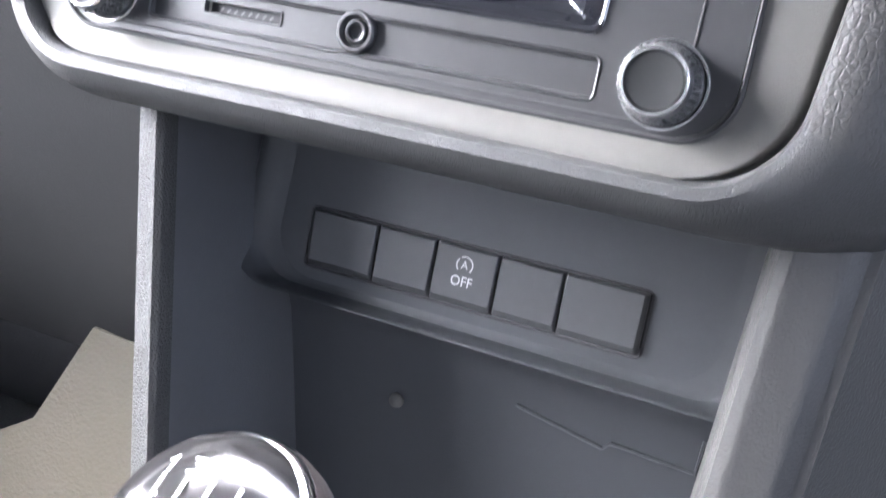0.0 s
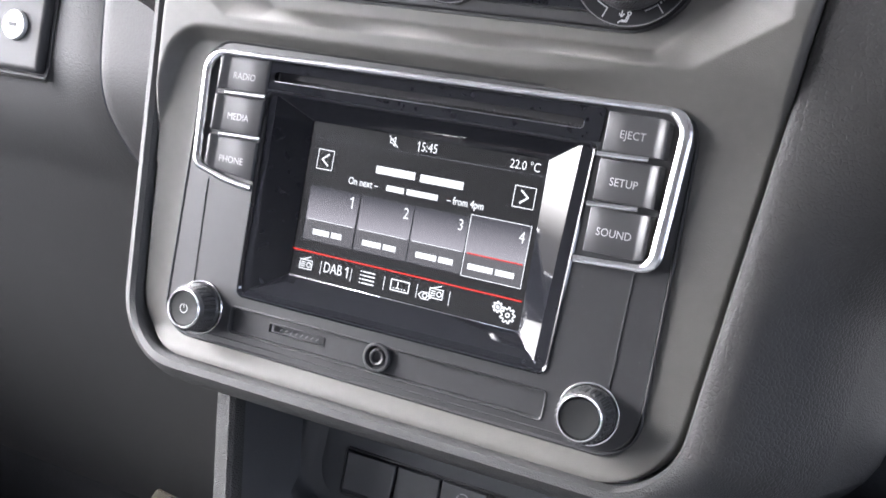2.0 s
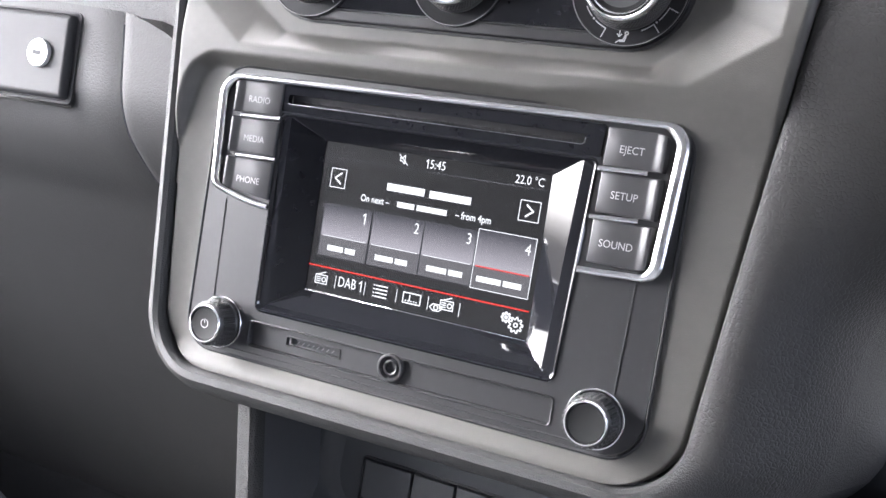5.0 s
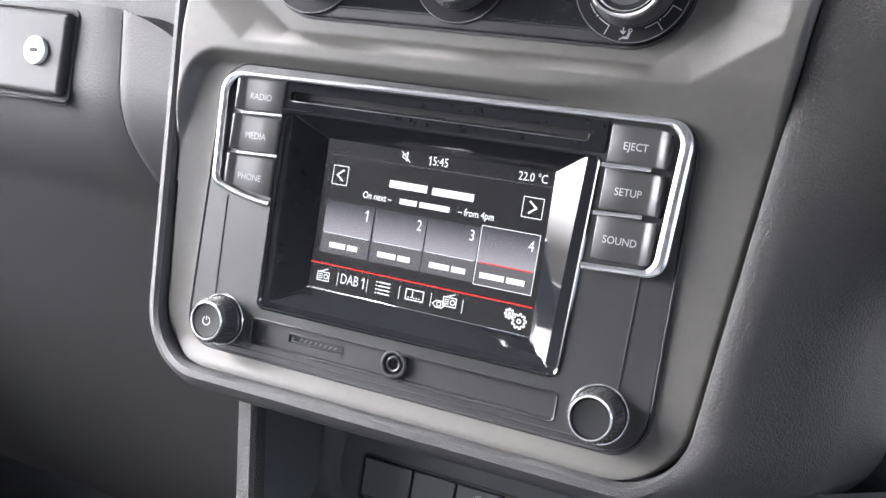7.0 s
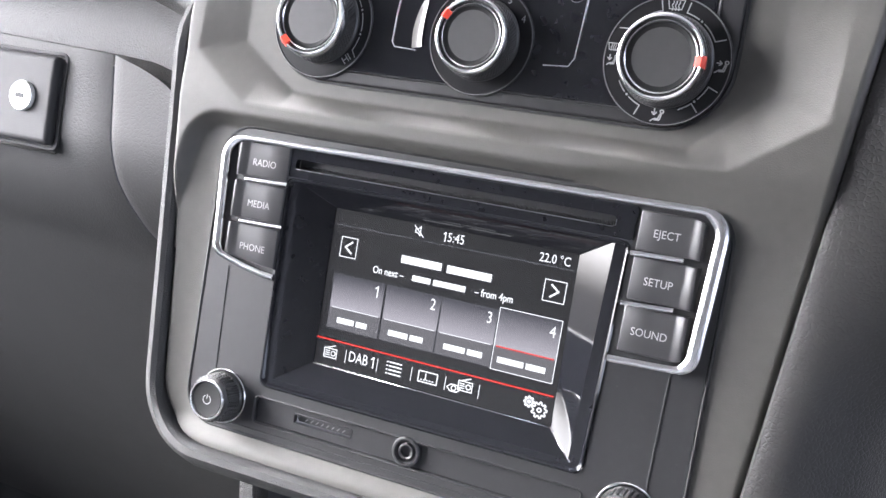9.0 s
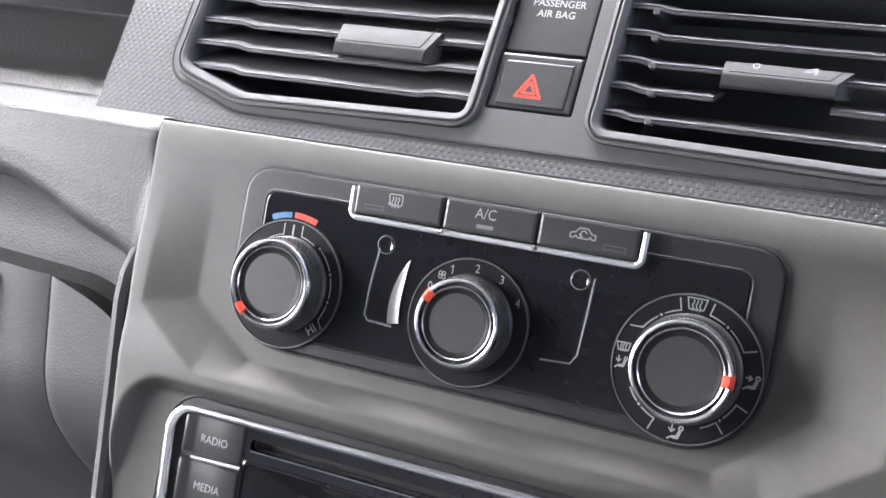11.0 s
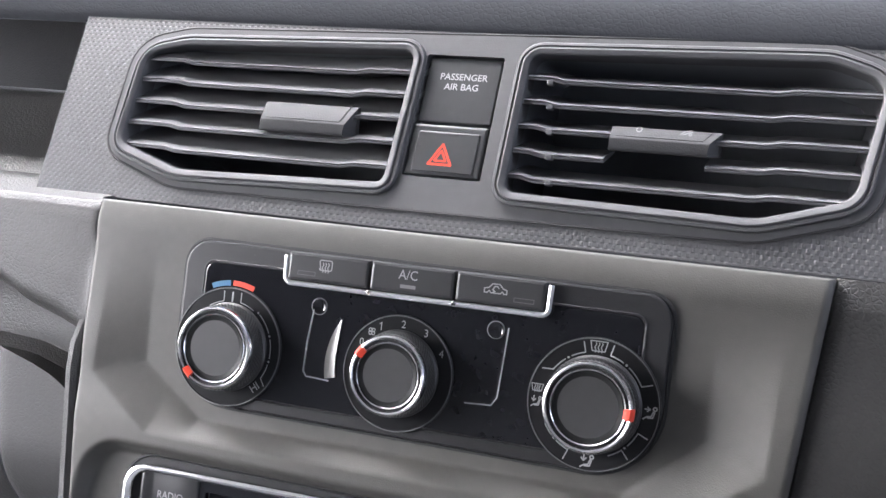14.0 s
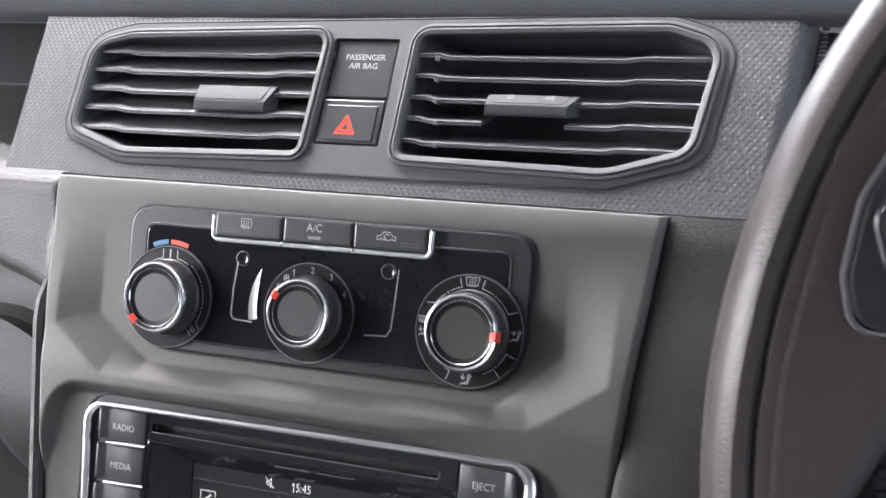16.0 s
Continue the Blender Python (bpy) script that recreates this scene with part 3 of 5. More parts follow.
    top = rounded([(-74.2, 99.8), (74.7, 99.8), (75.3, 112.4), (-74.5, 111.8)], 1.2, 4)
    gap = rounded([(-71.2, 103.5), (67.6, 103.9), (67.8, 107.7), (-71.0, 107.6)], 1.4, 4)
    part("disc_slot_plate", pierced(top, [gap], -0.6, 3), GLOSS, bezel)
    bm = slab([(-72, 103), (68.5, 103.3), (68.5, 108.2), (-72, 108)], 0.5, 4.5, 6, 0.3)
    part("disc_slot", bm, GAP, bezel, "brush-lined disc slot")
    bm = bmesh.new()
    for k in range(170):
        x = -68 + 134 * k / 169 + random.uniform(-0.3, 0.3)
        tube([(x, 4.0, 104.0 + random.uniform(0, 0.3)), (x + random.uniform(-0.4, 0.4), 1.6, 105.3 + random.uniform(-0.3, 0.3))], [0.16, 0.08], 3, bm)
    tagged(part("disc_slot_brush", bm, DARK, bezel, smooth=False), kind="stuff")
    bm = tube([(-70.6, -0.75, 103.4), (0, -0.75, 103.6), (66.6, -0.75, 103.7), (67.7, -0.75, 104.4), (67.9, -0.75, 106.6)], 0.28, 6)
    part("slot_edge", bm, CHROME, bezel)
    # chrome trim
    def chrome_bar(pts, r_, name):
        return part(name, tube([(x, -2.0, z) for x, z in pts], r_, 12, squash=0.75), RING, r, "polished chrome strip")
    loop = [(-72.8, 56.6), (-80, 57.2), (-88, 58.6), (-96, 60.6)] + rounded([(-96, 60.6), (-103.6, 63), (-106.0, 112.6), (106.9, 114.9), (104.0, 57.6), (92, 56.9)], [1, 5, 9, 9, 8, 1], 7)[8:40]
    loop += [(92, 57.0), (84, 56.6), (73.8, 56.2)]
    chrome_bar(loop, [1.45 + 0.6 * smooth01((-98 - x) / 6) + 1.2 * smooth01((x - 98) / 6) for x, z in loop], "chrome_surround")
    for x0, z0, x1, z1 in ((-94.2, 95.4, -72.9, 96.2), (-94, 77.3, -72.4, 78.0), (75.2, 95.6, 94.6, 96.2), (75, 77.0, 94.2, 78.0)):
        chrome_bar([(x0, z0), (x1, z1)], 0.95, "chrome_divider")
    # buttons
    rows = [(97.0, 111.6), (78.9, 94.6), (59.6, 76.6)]
    def key(x_flat, x_end, low, high, round_low, round_high):
        """A flat key that curls back at one end."""
        span, stops = x_end - x_flat, [0.0, 0.012, 0.03, 0.4, 0.74] + [0.74 + 0.26 * k / 12 for k in range(1, 13)]
        loops = []
        for k, f in enumerate(stops):
            x = x_flat + span * f
            curl = max(0.0, (f - 0.74) / 0.26)
            y = -1.5 - 1.3 * smooth01(curl / 0.7) + 4.2 * smooth01((curl - 0.72) / 0.28) + (0.9, 0.25, 0.0)[min(k, 2)]
            cut = 3.5 * (1 - math.sqrt(max(0.0, 1 - curl * curl)))
            z0, z1 = low + (2.8 * f if round_low == "slant" else 0) + (cut if round_low else 0), high - (cut if round_high else 0)
            loops.append([(x, 4.0, z0), (x, y + 0.7, z0), (x, y + 0.2, z0 + 0.2), (x, y, z0 + 0.7), (x, y, z1 - 0.7), (x, y + 0.2, z1 - 0.2), (x, y + 0.7, z1), (x, 4.0, z1)])
        bm = bmesh.new()
        loft(bm, loops, True, True)
        return bm
    for (z0, z1), left, right in zip(rows, ("RADIO", "MEDIA", "PHONE"), ("EJECT", "SETUP", "SOUND")):
        b = part("button", key(-73.8, -100.4, z0, z1, "slant" if left == "PHONE" else "", left == "RADIO"), BUTTON, r)
        lettering(left, 4.2, -85.9, -1.56, (z0 + z1) / 2 - 1.2, MIDPRINT, b)
        b = part("button", key(76.4, 101.6, z0, z1, left == "PHONE", left == "RADIO"), BUTTON, r)
        lettering(right, 4.2, 87.0, -1.56, (z0 + z1) / 2 - 0.6, DIMPRINT, b)
    # knobs
    for cx, cz, name in ((-90.0, 0.8, "power_knob"), (90.4, 0.8, "tuning_knob")):
        bm = turned((cx, cz), [(10.6, 1.0), (10.5, -1.4), (9.9, -2.0), (9.3, -10.0), (8.7, -11.0)], 56, cap=True)
        studs(bm, (cx, cz), [(9.85 - 0.12 * q, -2.9 - 1.55 * q) for q in range(5)], 30, 1.5, 1.15, 0.75)
        body = part(name, bm, KNURL, r, "knurled black knob", smooth=False)
        part("base_ring", turned((cx, cz), [(12.0, 0.4), (12.0, -0.7), (11.7, -1.1), (11.2, -1.1), (10.9, -0.6)], 56, cap=False), CHROME, body)
        part("cap_ring", turned((cx, cz), [(8.7, -10.6), (8.65, -11.9), (8.3, -12.4), (7.9, -12.4), (7.6, -11.9), (7.5, -11.0)], 56, cap=False), RING, body)
        part("cap", turned((cx, cz), [(7.6, -10.7), (7.5, -11.3), (7.0, -11.7), (5.4, -11.5), (2.6, -11.35), (0.4, -11.3)], 40), CAP, body)
        if cx < 0:
            strokes([circle(1.9, 16, 120, 420), [(0, 0.4), (0, 2.1)]], 0.38, cx, -11.75, cz, DIMPRINT, body, "power_symbol")
    # display and what it shows
    scr = part("display", slab(inner, 1.2, 9.7, 11.5, 0.2), SCREEN_BLACK, r, "lit colour display showing the radio page")
    Y = 9.55
    def rect(x0, x1, z0, z1, mat, name, y=Y):
        return fill([(x0, z0), (x1, z0), (x1, z1), (x0, z1)], 0, y, 0, mat, scr, name)
    strokes([[(-53, 83.4), (53, 83.9)]], 0.22, 0, Y, 0, SCREEN_GREY, scr, "header_line")
    figure_one(5.3, -2.9, Y, 86.9, SCREEN_WHITE, scr, "clock_digits")
    lettering("5:45", 5.3, 2.0, Y, 86.9, SCREEN_WHITE, scr, "clock_digits", 0.84)
    lettering("22.0 \u00b0C", 5.0, 44.2, Y, 86.6, SCREEN_WHITE, scr, "temperature_digits", 0.84)
    strokes([[(-1.6, -0.7), (-0.6, -0.7), (0.6, -1.9), (0.6, 1.9), (-0.6, 0.7), (-1.6, 0.7), (-1.6, -0.7)], [(-2.3, 2.0), (2.2, -2.2)]], 0.4, -14.6, Y, 87.2, SCREEN_WHITE, scr, "mute_symbol")
    for x0, x1, s in ((-49.4, -41.8, 1), (41.8, 50.6, -1)):
        strokes([[(x0, 70.4), (x1, 70.4), (x1, 78.7), (x0, 78.7), (x0, 70.4)]], 0.35, 0, Y, 0, SCREEN_WHITE, scr, "arrow_box")
        strokes([[(1.5 * s, 2.4), (-1.6 * s, 0), (1.5 * s, -2.4)]], 0.75, (x0 + x1) / 2, Y, 74.6, SCREEN_WHITE, scr, "arrow")
    # station name and presenter as plain bars
    rect(-20.6, -2.2, 73.0, 76.2, SCREEN_WHITE, "name_bar")
    rect(0.2, 19.8, 72.8, 76.0, SCREEN_WHITE, "name_bar")
    lettering("On next \u2013", 4.3, -25.6, Y, 67.8, SCREEN_WHITE, scr, "caption", 0.8, heavy=0.05)
    rect(-14.4, -6.0, 66.6, 69.0, SCREEN_WHITE, "name_bar")
    rect(-4.8, 9.6, 66.6, 69.0, SCREEN_WHITE, "name_bar")
    lettering("\u2013 from 4pm", 4.3, 22.0, Y, 67.8, SCREEN_WHITE, scr, "caption", 0.8, heavy=0.05)
    tiles = ((-50.2, -25.9, -45.8, -31.4, "1"), (-24.8, 0.0, -21.2, -5.1, "2"), (0.7, 25.0, 4.2, 21.3, "3"), (25.6, 51.6, 27.8, 48.1, "4"))
    for x0, x1, b0, b1, digit in tiles:
        chosen = digit == "4"
        z0, z1 = (39.3, 64.0) if chosen else (39.8, 62.7)
        rect(x0, x1, 48.6, z1, SCREEN_TILE, "preset_tile", Y + 0.05)
        rect(x0, x1, z0, 48.6, SCREEN_TILE_LOW, "preset_tile", Y + 0.05)
        outline = [(x0, z0), (x1, z0), (x1, z1), (x0, z1), (x0, z0)]
        strokes([outline], 0.3 if chosen else 0.15, 0, Y, 0, SCREEN_WHITE if chosen else SCREEN_GREY, scr, "tile_outline")
        strokes([[(x0 + 1, 48.6), (x1 - 1, 48.6)]], 0.5 if chosen else 0.25, 0, Y - 0.02, 0, SCREEN_RED if chosen else SCREEN_WHITE, scr, "tile_line")
        if digit == "1":
            figure_one(6.6, x1 - 3.2, Y, 58.8, SCREEN_WHITE, scr)
        else:
            lettering(digit, 6.6, x1 - 3.2, Y, 58.8, SCREEN_WHITE, scr, "digit", 0.8)
        rect(b0, (b0 + b1) / 2 + 1.0, 42.3, 44.7, SCREEN_WHITE, "name_bar", Y - 0.02)
        rect((b0 + b1) / 2 + 2.0, b1, 42.3, 44.7, SCREEN_WHITE, "name_bar", Y - 0.02)
    strokes([[(-54.2, 34.6), (53.0, 34.5)]], 0.6, 0, Y, 0, SCREEN_RED, scr, "red_line")
    for x in (-38.9, -23.7, -7.7, 7.7, 22.6):
        strokes([[(x, 26.2), (x, 31.8)]], 0.3, 0, Y, 0, SCREEN_WHITE, scr, "divider")
    set_ = [[(-3, -2.2), (3, -2.2), (3, 1.6), (-3, 1.6), (-3, -2.2)], [(-2.2, 1.6), (2.0, 3.2)], circle(1.0, 12, cx=1.4, cz=-0.3), [(-2.3, 0.6), (-0.4, 0.6)], [(-2.3, -0.3), (-0.4, -0.3)], [(-2.3, -1.2), (-0.4, -1.2)]]
    strokes(set_, 0.42, -46.4, Y, 29.2, SCREEN_WHITE, scr, "radio_symbol")
    lettering("DAB", 6.4, -32.9, Y, 29.4, SCREEN_WHITE, scr, "caption", 0.74)
    figure_one(6.4, -25.8, Y, 29.4, SCREEN_WHITE, scr, "caption")
    strokes([[(-2.2, z), (3.4, z)] for z in (-2.4, -0.8, 0.8, 2.4)] + [[(-3.4, z), (-3.0, z)] for z in (-2.4, -0.8, 0.8, 2.4)], 0.6, -15.9, Y, 29.2, SCREEN_WHITE, scr, "list_symbol")
    strokes([[(-4.2, -2.2), (4.2, -2.2), (4.2, 2.2), (-4.2, 2.2), (-4.2, -2.2)], [(-1, -1.0), (-1, 1.4)]] + [[(-3 + 1.3 * k, -1.2), (-2.6 + 1.3 * k, -1.2)] for k in range(5)], 0.5, -0.2, Y, 29.2, SCREEN_WHITE, scr, "tuner_symbol")
    strokes([[(q[0] + 1.6, q[1] + 0.5) for q in s] for s in set_] + [circle(1.0, 10, cx=-3.2, cz=-1.6)] + [[(-6.2, -1.6), (-4.6, -0.2), (-1.8, -0.2), (-0.2, -1.6), (-1.8, -3.0), (-4.6, -3.0), (-6.2, -1.6)]], 0.45, 14.9, Y, 29.4, SCREEN_WHITE, scr, "view_symbol")
    def gear(cx, cz, ro, ri, n):
        pts = []
        for k in range(n * 4 + 1):
            rr = ro if k % 4 < 2 else ri
            pts.append((cx + rr * math.cos(2 * math.pi * k / (n * 4)), cz + rr * math.sin(2 * math.pi * k / (n * 4))))
        return [pts, circle(ri * 0.35, 10, cx=cx, cz=cz)]
    strokes(gear(1.6, -0.7, 3.2, 2.3, 9) + gear(-3.0, 1.6, 2.1, 1.4, 8), 0.55, 46.8, Y, 28.7, SCREEN_WHITE, scr, "settings_symbol")
    return r


build_radio()


# ---- heater controls ----
def demister(s=1.0):
    wave = lambda x: [(x + 0.25 * math.sin(k * 1.3), -2.4 + k * 0.55) for k in range(8)]
    return [[(-3, 1.8), (3, 1.8), (2.2, -1.6), (-2.2, -1.6), (-3, 1.8)]] + [[(p[0], p[1] * 0.85) for p in wave(x)] for x in (-1.1, 0, 1.1)]


def seated(arrow):
    out = [circle(0.55, 10, cx=1.5, cz=1.5), [(1.1, 0.7), (0.5, -0.9), (-0.7, -1.0), (-1.9, -1.9)], [(1.5, 0.5), (1.0, -1.3), (-0.6, -1.4)]]
    if arrow == "face":
        out += [[(-1.6, 1.2), (-0.5, 1.2)], [(-0.8, 1.9), (0.0, 1.2), (-0.8, 0.5)]]
    else:
        out += [[(-1.0, 2.2), (-1.0, 0.8)], [(-1.8, 1.1), (-1.0, 0.2), (-0.2, 1.1)]]
    return out


def build_heater():
    h = thing("climate_control", (4, 0, 141), "black heater and air conditioning panel with three dials", "heater controls")
    part("seal", hoop(box_poly(-92.4, 100.4, 140.4, 206.4), [25.5, 25.5, 11, 11], [(0, 5), (0, 0.6), (0.9, 0.4), (1.2, 5)], 8), GAP, h, "dark gap round the panel")
    part("baseplate", slab(box_poly(-91.2, 99.2, 141.6, 205.2), [24.4, 24.4, 10, 10], -0.7, 5, 0.9, 8), DARK, h)
    part("edge_bead", hoop(box_poly(-82.6, 90.8, 146.0, 198.0), 4.5, [(0, -0.5), (0, -1.0), (0.35, -1.25), (0.7, -1.0), (0.8, -0.5)], 6), DARK, h)
    gloss = part("gloss_panel", slab(box_poly(-81.6, 89.8, 147, 197), 4, -1.2, 1, 0.4, 6), GLOSS, h, "gloss black inlay")
    # line and dot ornaments of the gloss panel
    line_l = [(-33.2, 184), (-34.6, 172), (-34.9, 160.5), (-33.4, 158.6), (-24, 158.2)]
    line_r = [(42.9, 187), (42.2, 174), (41.4, 162), (39.5, 159), (29.6, 158.4)]
    for pts in (line_l, line_r):
        part("silver_line", tube([(x, -1.25, z) for x, z in pts], 0.45, 6), RING, gloss)
    for cx, cz in ((-31.2, 185.4), (38.2, 185.8)):
        part("sensor", turned((cx, cz), [(3.0, -1.0), (3.0, -1.4), (2.7, -1.6), (2.4, -1.4), (1.6, -1.26), (0.3, -1.22)], 28), GLOSS, gloss)
        part("sensor_rim", turned((cx, cz), [(3.3, -1.1), (3.3, -1.45), (3.0, -1.55), (2.9, -1.3)], 28, cap=False), FAINT, gloss)
    # scooped crescent beside the fan dial
    bm = bmesh.new()
    loops = []
    for k in range(21):
        t = k / 20
        a = radians(192 - 47 * t)
        wide = 4.3 * (1 - t ** 3) + 0.15
        loops.append([(3 + rr * math.cos(a), y, 165 + rr * math.sin(a)) for rr, y in ((29.6, -1.26), (29.6 - wide * 0.4, -1.34), (29.6 - wide * 0.8, -1.5), (29.6 - wide, -1.75), (29.5 - wide, -1.2))])
    loft(bm, loops, True, True, closed=False)
    part("crescent", bm, CRESCENT, gloss, "satin silver crescent inlay")
    # push buttons with their chrome strip
    for x0, x1 in ((-44.6, -11.4), (-10.8, 21.8), (22.4, 55.4)):
        b = part("button", slab(box_poly(x0, x1, 194.3, 205.0), 0.8, -4.6, 1, 1.2, 4), BUTTON, h)
        mid = (x0 + x1) / 2
        if x0 < -40:
            strokes([rounded(box_poly(-3, 3, -2, 2.4), 0.8, 3) + [(-3 + 0.8, -2)]] + [[(x + 0.3 * math.sin(k * 1.4), -2.9 + k * 0.6) for k in range(8)] for x in (-1.3, 0, 1.3)], 0.42, mid - 1.0, -4.68, 200.8, DIMPRINT, b, "rear_demister_symbol", scale=0.85)
            strokes([box_poly(-3.6, 3.6, -0.7, 0.7) + [(-3.6, -0.7)]], 0.2, x0 + 8.0, -4.68, 197.3, FAINT, b, "lamp_window")
        elif x0 < 0:
            lettering("A/C", 5.0, mid - 1.4, -4.68, 201.1, DIMPRINT, b)
            fill(box_poly(-3.0, 3.0, -0.65, 0.65), mid - 1.2, -4.66, 197.0, LAMP, b, "lamp_window")
        else:
            car = [(-4.6, -1.6), (-4.6, 0.0), (-2.8, 0.4), (-1.4, 2.0), (1.6, 2.0), (3.0, 0.4), (4.6, 0.0), (4.6, -1.6), (3.4, -1.6), (2.8, -0.8), (2.0, -1.6), (-1.8, -1.6), (-2.6, -0.8), (-3.4, -1.6), (-4.6, -1.6)]
            strokes([car, circle(1.1, 9, 20, 250, 0.2, 0.0), [(-1.4, -0.2), (-0.4, -1.0), (-1.3, -1.5)]], 0.42, mid - 1.6, -4.68, 200.2, DIMPRINT, b, "recirculation_symbol", scale=0.9)
            strokes([box_poly(-3.6, 3.6, -0.7, 0.7) + [(-3.6, -0.7)]], 0.2, x1 - 7.5, -4.68, 197.3, FAINT, b, "lamp_window")
    pts = rounded([(-46.0, 203.6), (-45.8, 193.0), (56.6, 193.2), (56.8, 204.2)], [0.3, 2.6, 2.6, 0.3], 5)
    part("chrome_strip", tube([(x, -3.0, z) for x, z in pts[5:19]], 1.05, 8), STRIP, h, "satin chrome strip under the buttons")
    for x in (-11.1, 22.1):
        part("chrome_pip", turned((x, 193.2), [(0.9, -2), (0.9, -4.2), (0.4, -4.6)], 12), BRIGHT, h)
    # dials
    red_at = {0: (-77.3, 155.3), 1: (-7.8, 171.9), 2: (89.7, 164.7)}
    for k, (cx, cz, rb, rk) in enumerate(((-68, 165, 23.2, 15.6), (3, 165, 21.6, 14.5), (75.4, 165, 23.2, 15.4))):
        base = part("dial_base", turned((cx, cz), [(rb, 2), (rb, -1.6), (rb - 0.35, -2.1), (rb - 0.8, -2.1), (rb - 1.0, -1.9), (rk + 1.5, -2.0), (rk, -2.0)], 72), DIAL, h)
        part("rim_line", turned((cx, cz), [(rb - 0.25, -2.0), (rb - 0.3, -2.25), (rb - 0.6, -2.25), (rb - 0.65, -2.0)], 72, cap=False), FAINT, base)
        bm = turned((cx, cz), [(rk + 1.6, -1.8), (rk + 1.5, -2.8), (rk + 0.7, -3.6), (rk + 0.1, -10.2), (rk - 1.0, -11.2)], 72)
        studs(bm, (cx, cz), [(rk + 0.6 - 0.08 * q, -4.3 - 1.1 * q) for q in range(5)], 72, 1.0, 0.8, 0.5, True)
        knob = part("dial_knob", bm, KNURL, h, "finely knurled black knob", smooth=False)
        part("knob_ring", turned((cx, cz), [(rk + 0.1, -10.0), (rk + 0.15, -11.7), (rk - 0.3, -12.6), (rk - 0.85, -12.9), (rk - 1.35, -12.6), (rk - 1.6, -12.0), (rk - 1.65, -11.0)], 72, cap=False), RING, knob, "polished chrome ring")
        part("knob_groove", turned((cx, cz), [(rk - 1.6, -10.9), (rk - 1.7, -11.3), (rk - 2.5, -11.3), (rk - 2.6, -10.9)], 64, cap=False), GAP, knob)
        part("knob_ring", turned((cx, cz), [(rk - 2.45, -11.0), (rk - 2.5, -11.9), (rk - 2.75, -12.15), (rk - 3.0, -11.9), (rk - 3.05, -11)], 64, cap=False), CHROME, knob)
        part("knob_cap", turned((cx, cz), [(rk - 3.0, -10.8), (rk - 3.1, -11.5), (rk - 3.5, -11.7), (rk - 4.1, -11.3), (rk * 0.55, -11.0), (rk * 0.3, -10.92), (0.5, -10.9)], 56), CAP, knob)
        a = math.atan2(red_at[k][1] - cz, red_at[k][0] - cx)
        bm = bmesh.new()
        loops = []
        for i in range(7):
            t = a + (i - 3) * 0.045
            loops.append([(cx + rr * math.cos(t), yy, cz + rr * math.sin(t)) for rr, yy in ((rk + 0.35, -9.6), (rk + 0.4, -11.7), (rk - 0.3, -12.8), (rk - 0.9, -13.15), (rk - 2.4, -12.8), (rk - 3.2, -12.5))])
        loft(bm, loops, True, True, closed=False)
        part("red_pointer", bm, RED, knob, "red pointer mark")
        Y, out, mid = -2.12, rb - 1.5, rb - 3.0
        def polar(r_, deg):
            return (r_ * math.cos(radians(deg)), r_ * math.sin(radians(deg)))
        if k == 0:
            strokes([[polar(out, 100), polar(rk + 2.2, 102)] + circle(rk + 2.2, 4, 106, 122), [polar(out, 80), polar(rk + 2.4, 78)] + circle(rk + 2.4, 5, 74, 58), circle(rk + 3.2, 6, 48, 24), circle(rk + 3.2, 6, 16, -6), circle(rk + 3.2, 5, -14, -32) + [polar(out, -36)]], 0.38, cx, Y, cz, DIMPRINT, base, "scale_mark")
            strokes([[polar(rk + 2.0, 90), polar(out - 0.5, 90)]], 0.7, cx, Y, cz, DIMPRINT, base, "scale_mark")
            for deg in (51, 20, -10):
                q = polar(rk + 3.2, deg)
                fill(circle(0.45, 10)[:-1], cx + q[0], Y, cz + q[1], DIMPRINT, base, "scale_dot")
            q = polar(rb - 3.6, -45)
            lettering("HI", 4.6, cx + q[0], Y - 0.03, cz + q[1], DIMPRINT, base, spin=42)
            for a0, a1, m, nm in ((113.5, 94.5, BLUE, "cold_mark"), (92.0, 70.0, RED, "warm_mark")):
                ring_ = circle(rb + 2.6, 8, a0, a1, cx, cz) + circle(rb + 0.5, 8, a1, a0, cx, cz)
                bm = bmesh.new()
                bm.faces.new([bm.verts.new((x, -1.35, z)) for x, z in ring_])
                part(nm, bm, m, gloss, smooth=False)
        elif k == 1:
            for txt, (x, z) in (("0", (-12.2, 174.6)), ("1", (-5.2, 181.4)), ("2", (3.6, 183.0)), ("3", (12.6, 180.9)), ("4", (19.2, 174.3))):
                if txt == "1":
                    figure_one(4.0, x, Y - 0.03, z, DIMPRINT, base, "lettering")
                else:
                    lettering(txt, 4.0, x, Y - 0.03, z, DIMPRINT, base)
            fan = []
            for q in range(4):
                fan.append([(-0.1, 0)] + [(1.5 * math.cos(radians(90 * q + w)) * (0.6 + 0.4 * math.sin(radians(w * 2))), 1.5 * math.sin(radians(90 * q + w)) * (0.6 + 0.4 * math.sin(radians(w * 2)))) for w in (10, 35, 60, 80)] + [(0, 0)])
            strokes(fan, 0.3, -8.6, Y - 0.03, 179.0, DIMPRINT, base, "fan_symbol")
        else:
            arcs = []
            for a0, a1, turn in ((76, 60, 1), (52, 28, 0), (104, 120, 1), (128, 146, 0), (-24, -42, 1), (-50, -66, 1), (-112, -128, 1), (-136, -150, 0)):
                arc = circle(rk + 2.6, 6, a0, a1)
                arcs.append(([polar(out, a0)] if turn else []) + arc)
            arcs[1].append(polar(out, 26))
            arcs[3].append(polar(out - 0.4, 152))
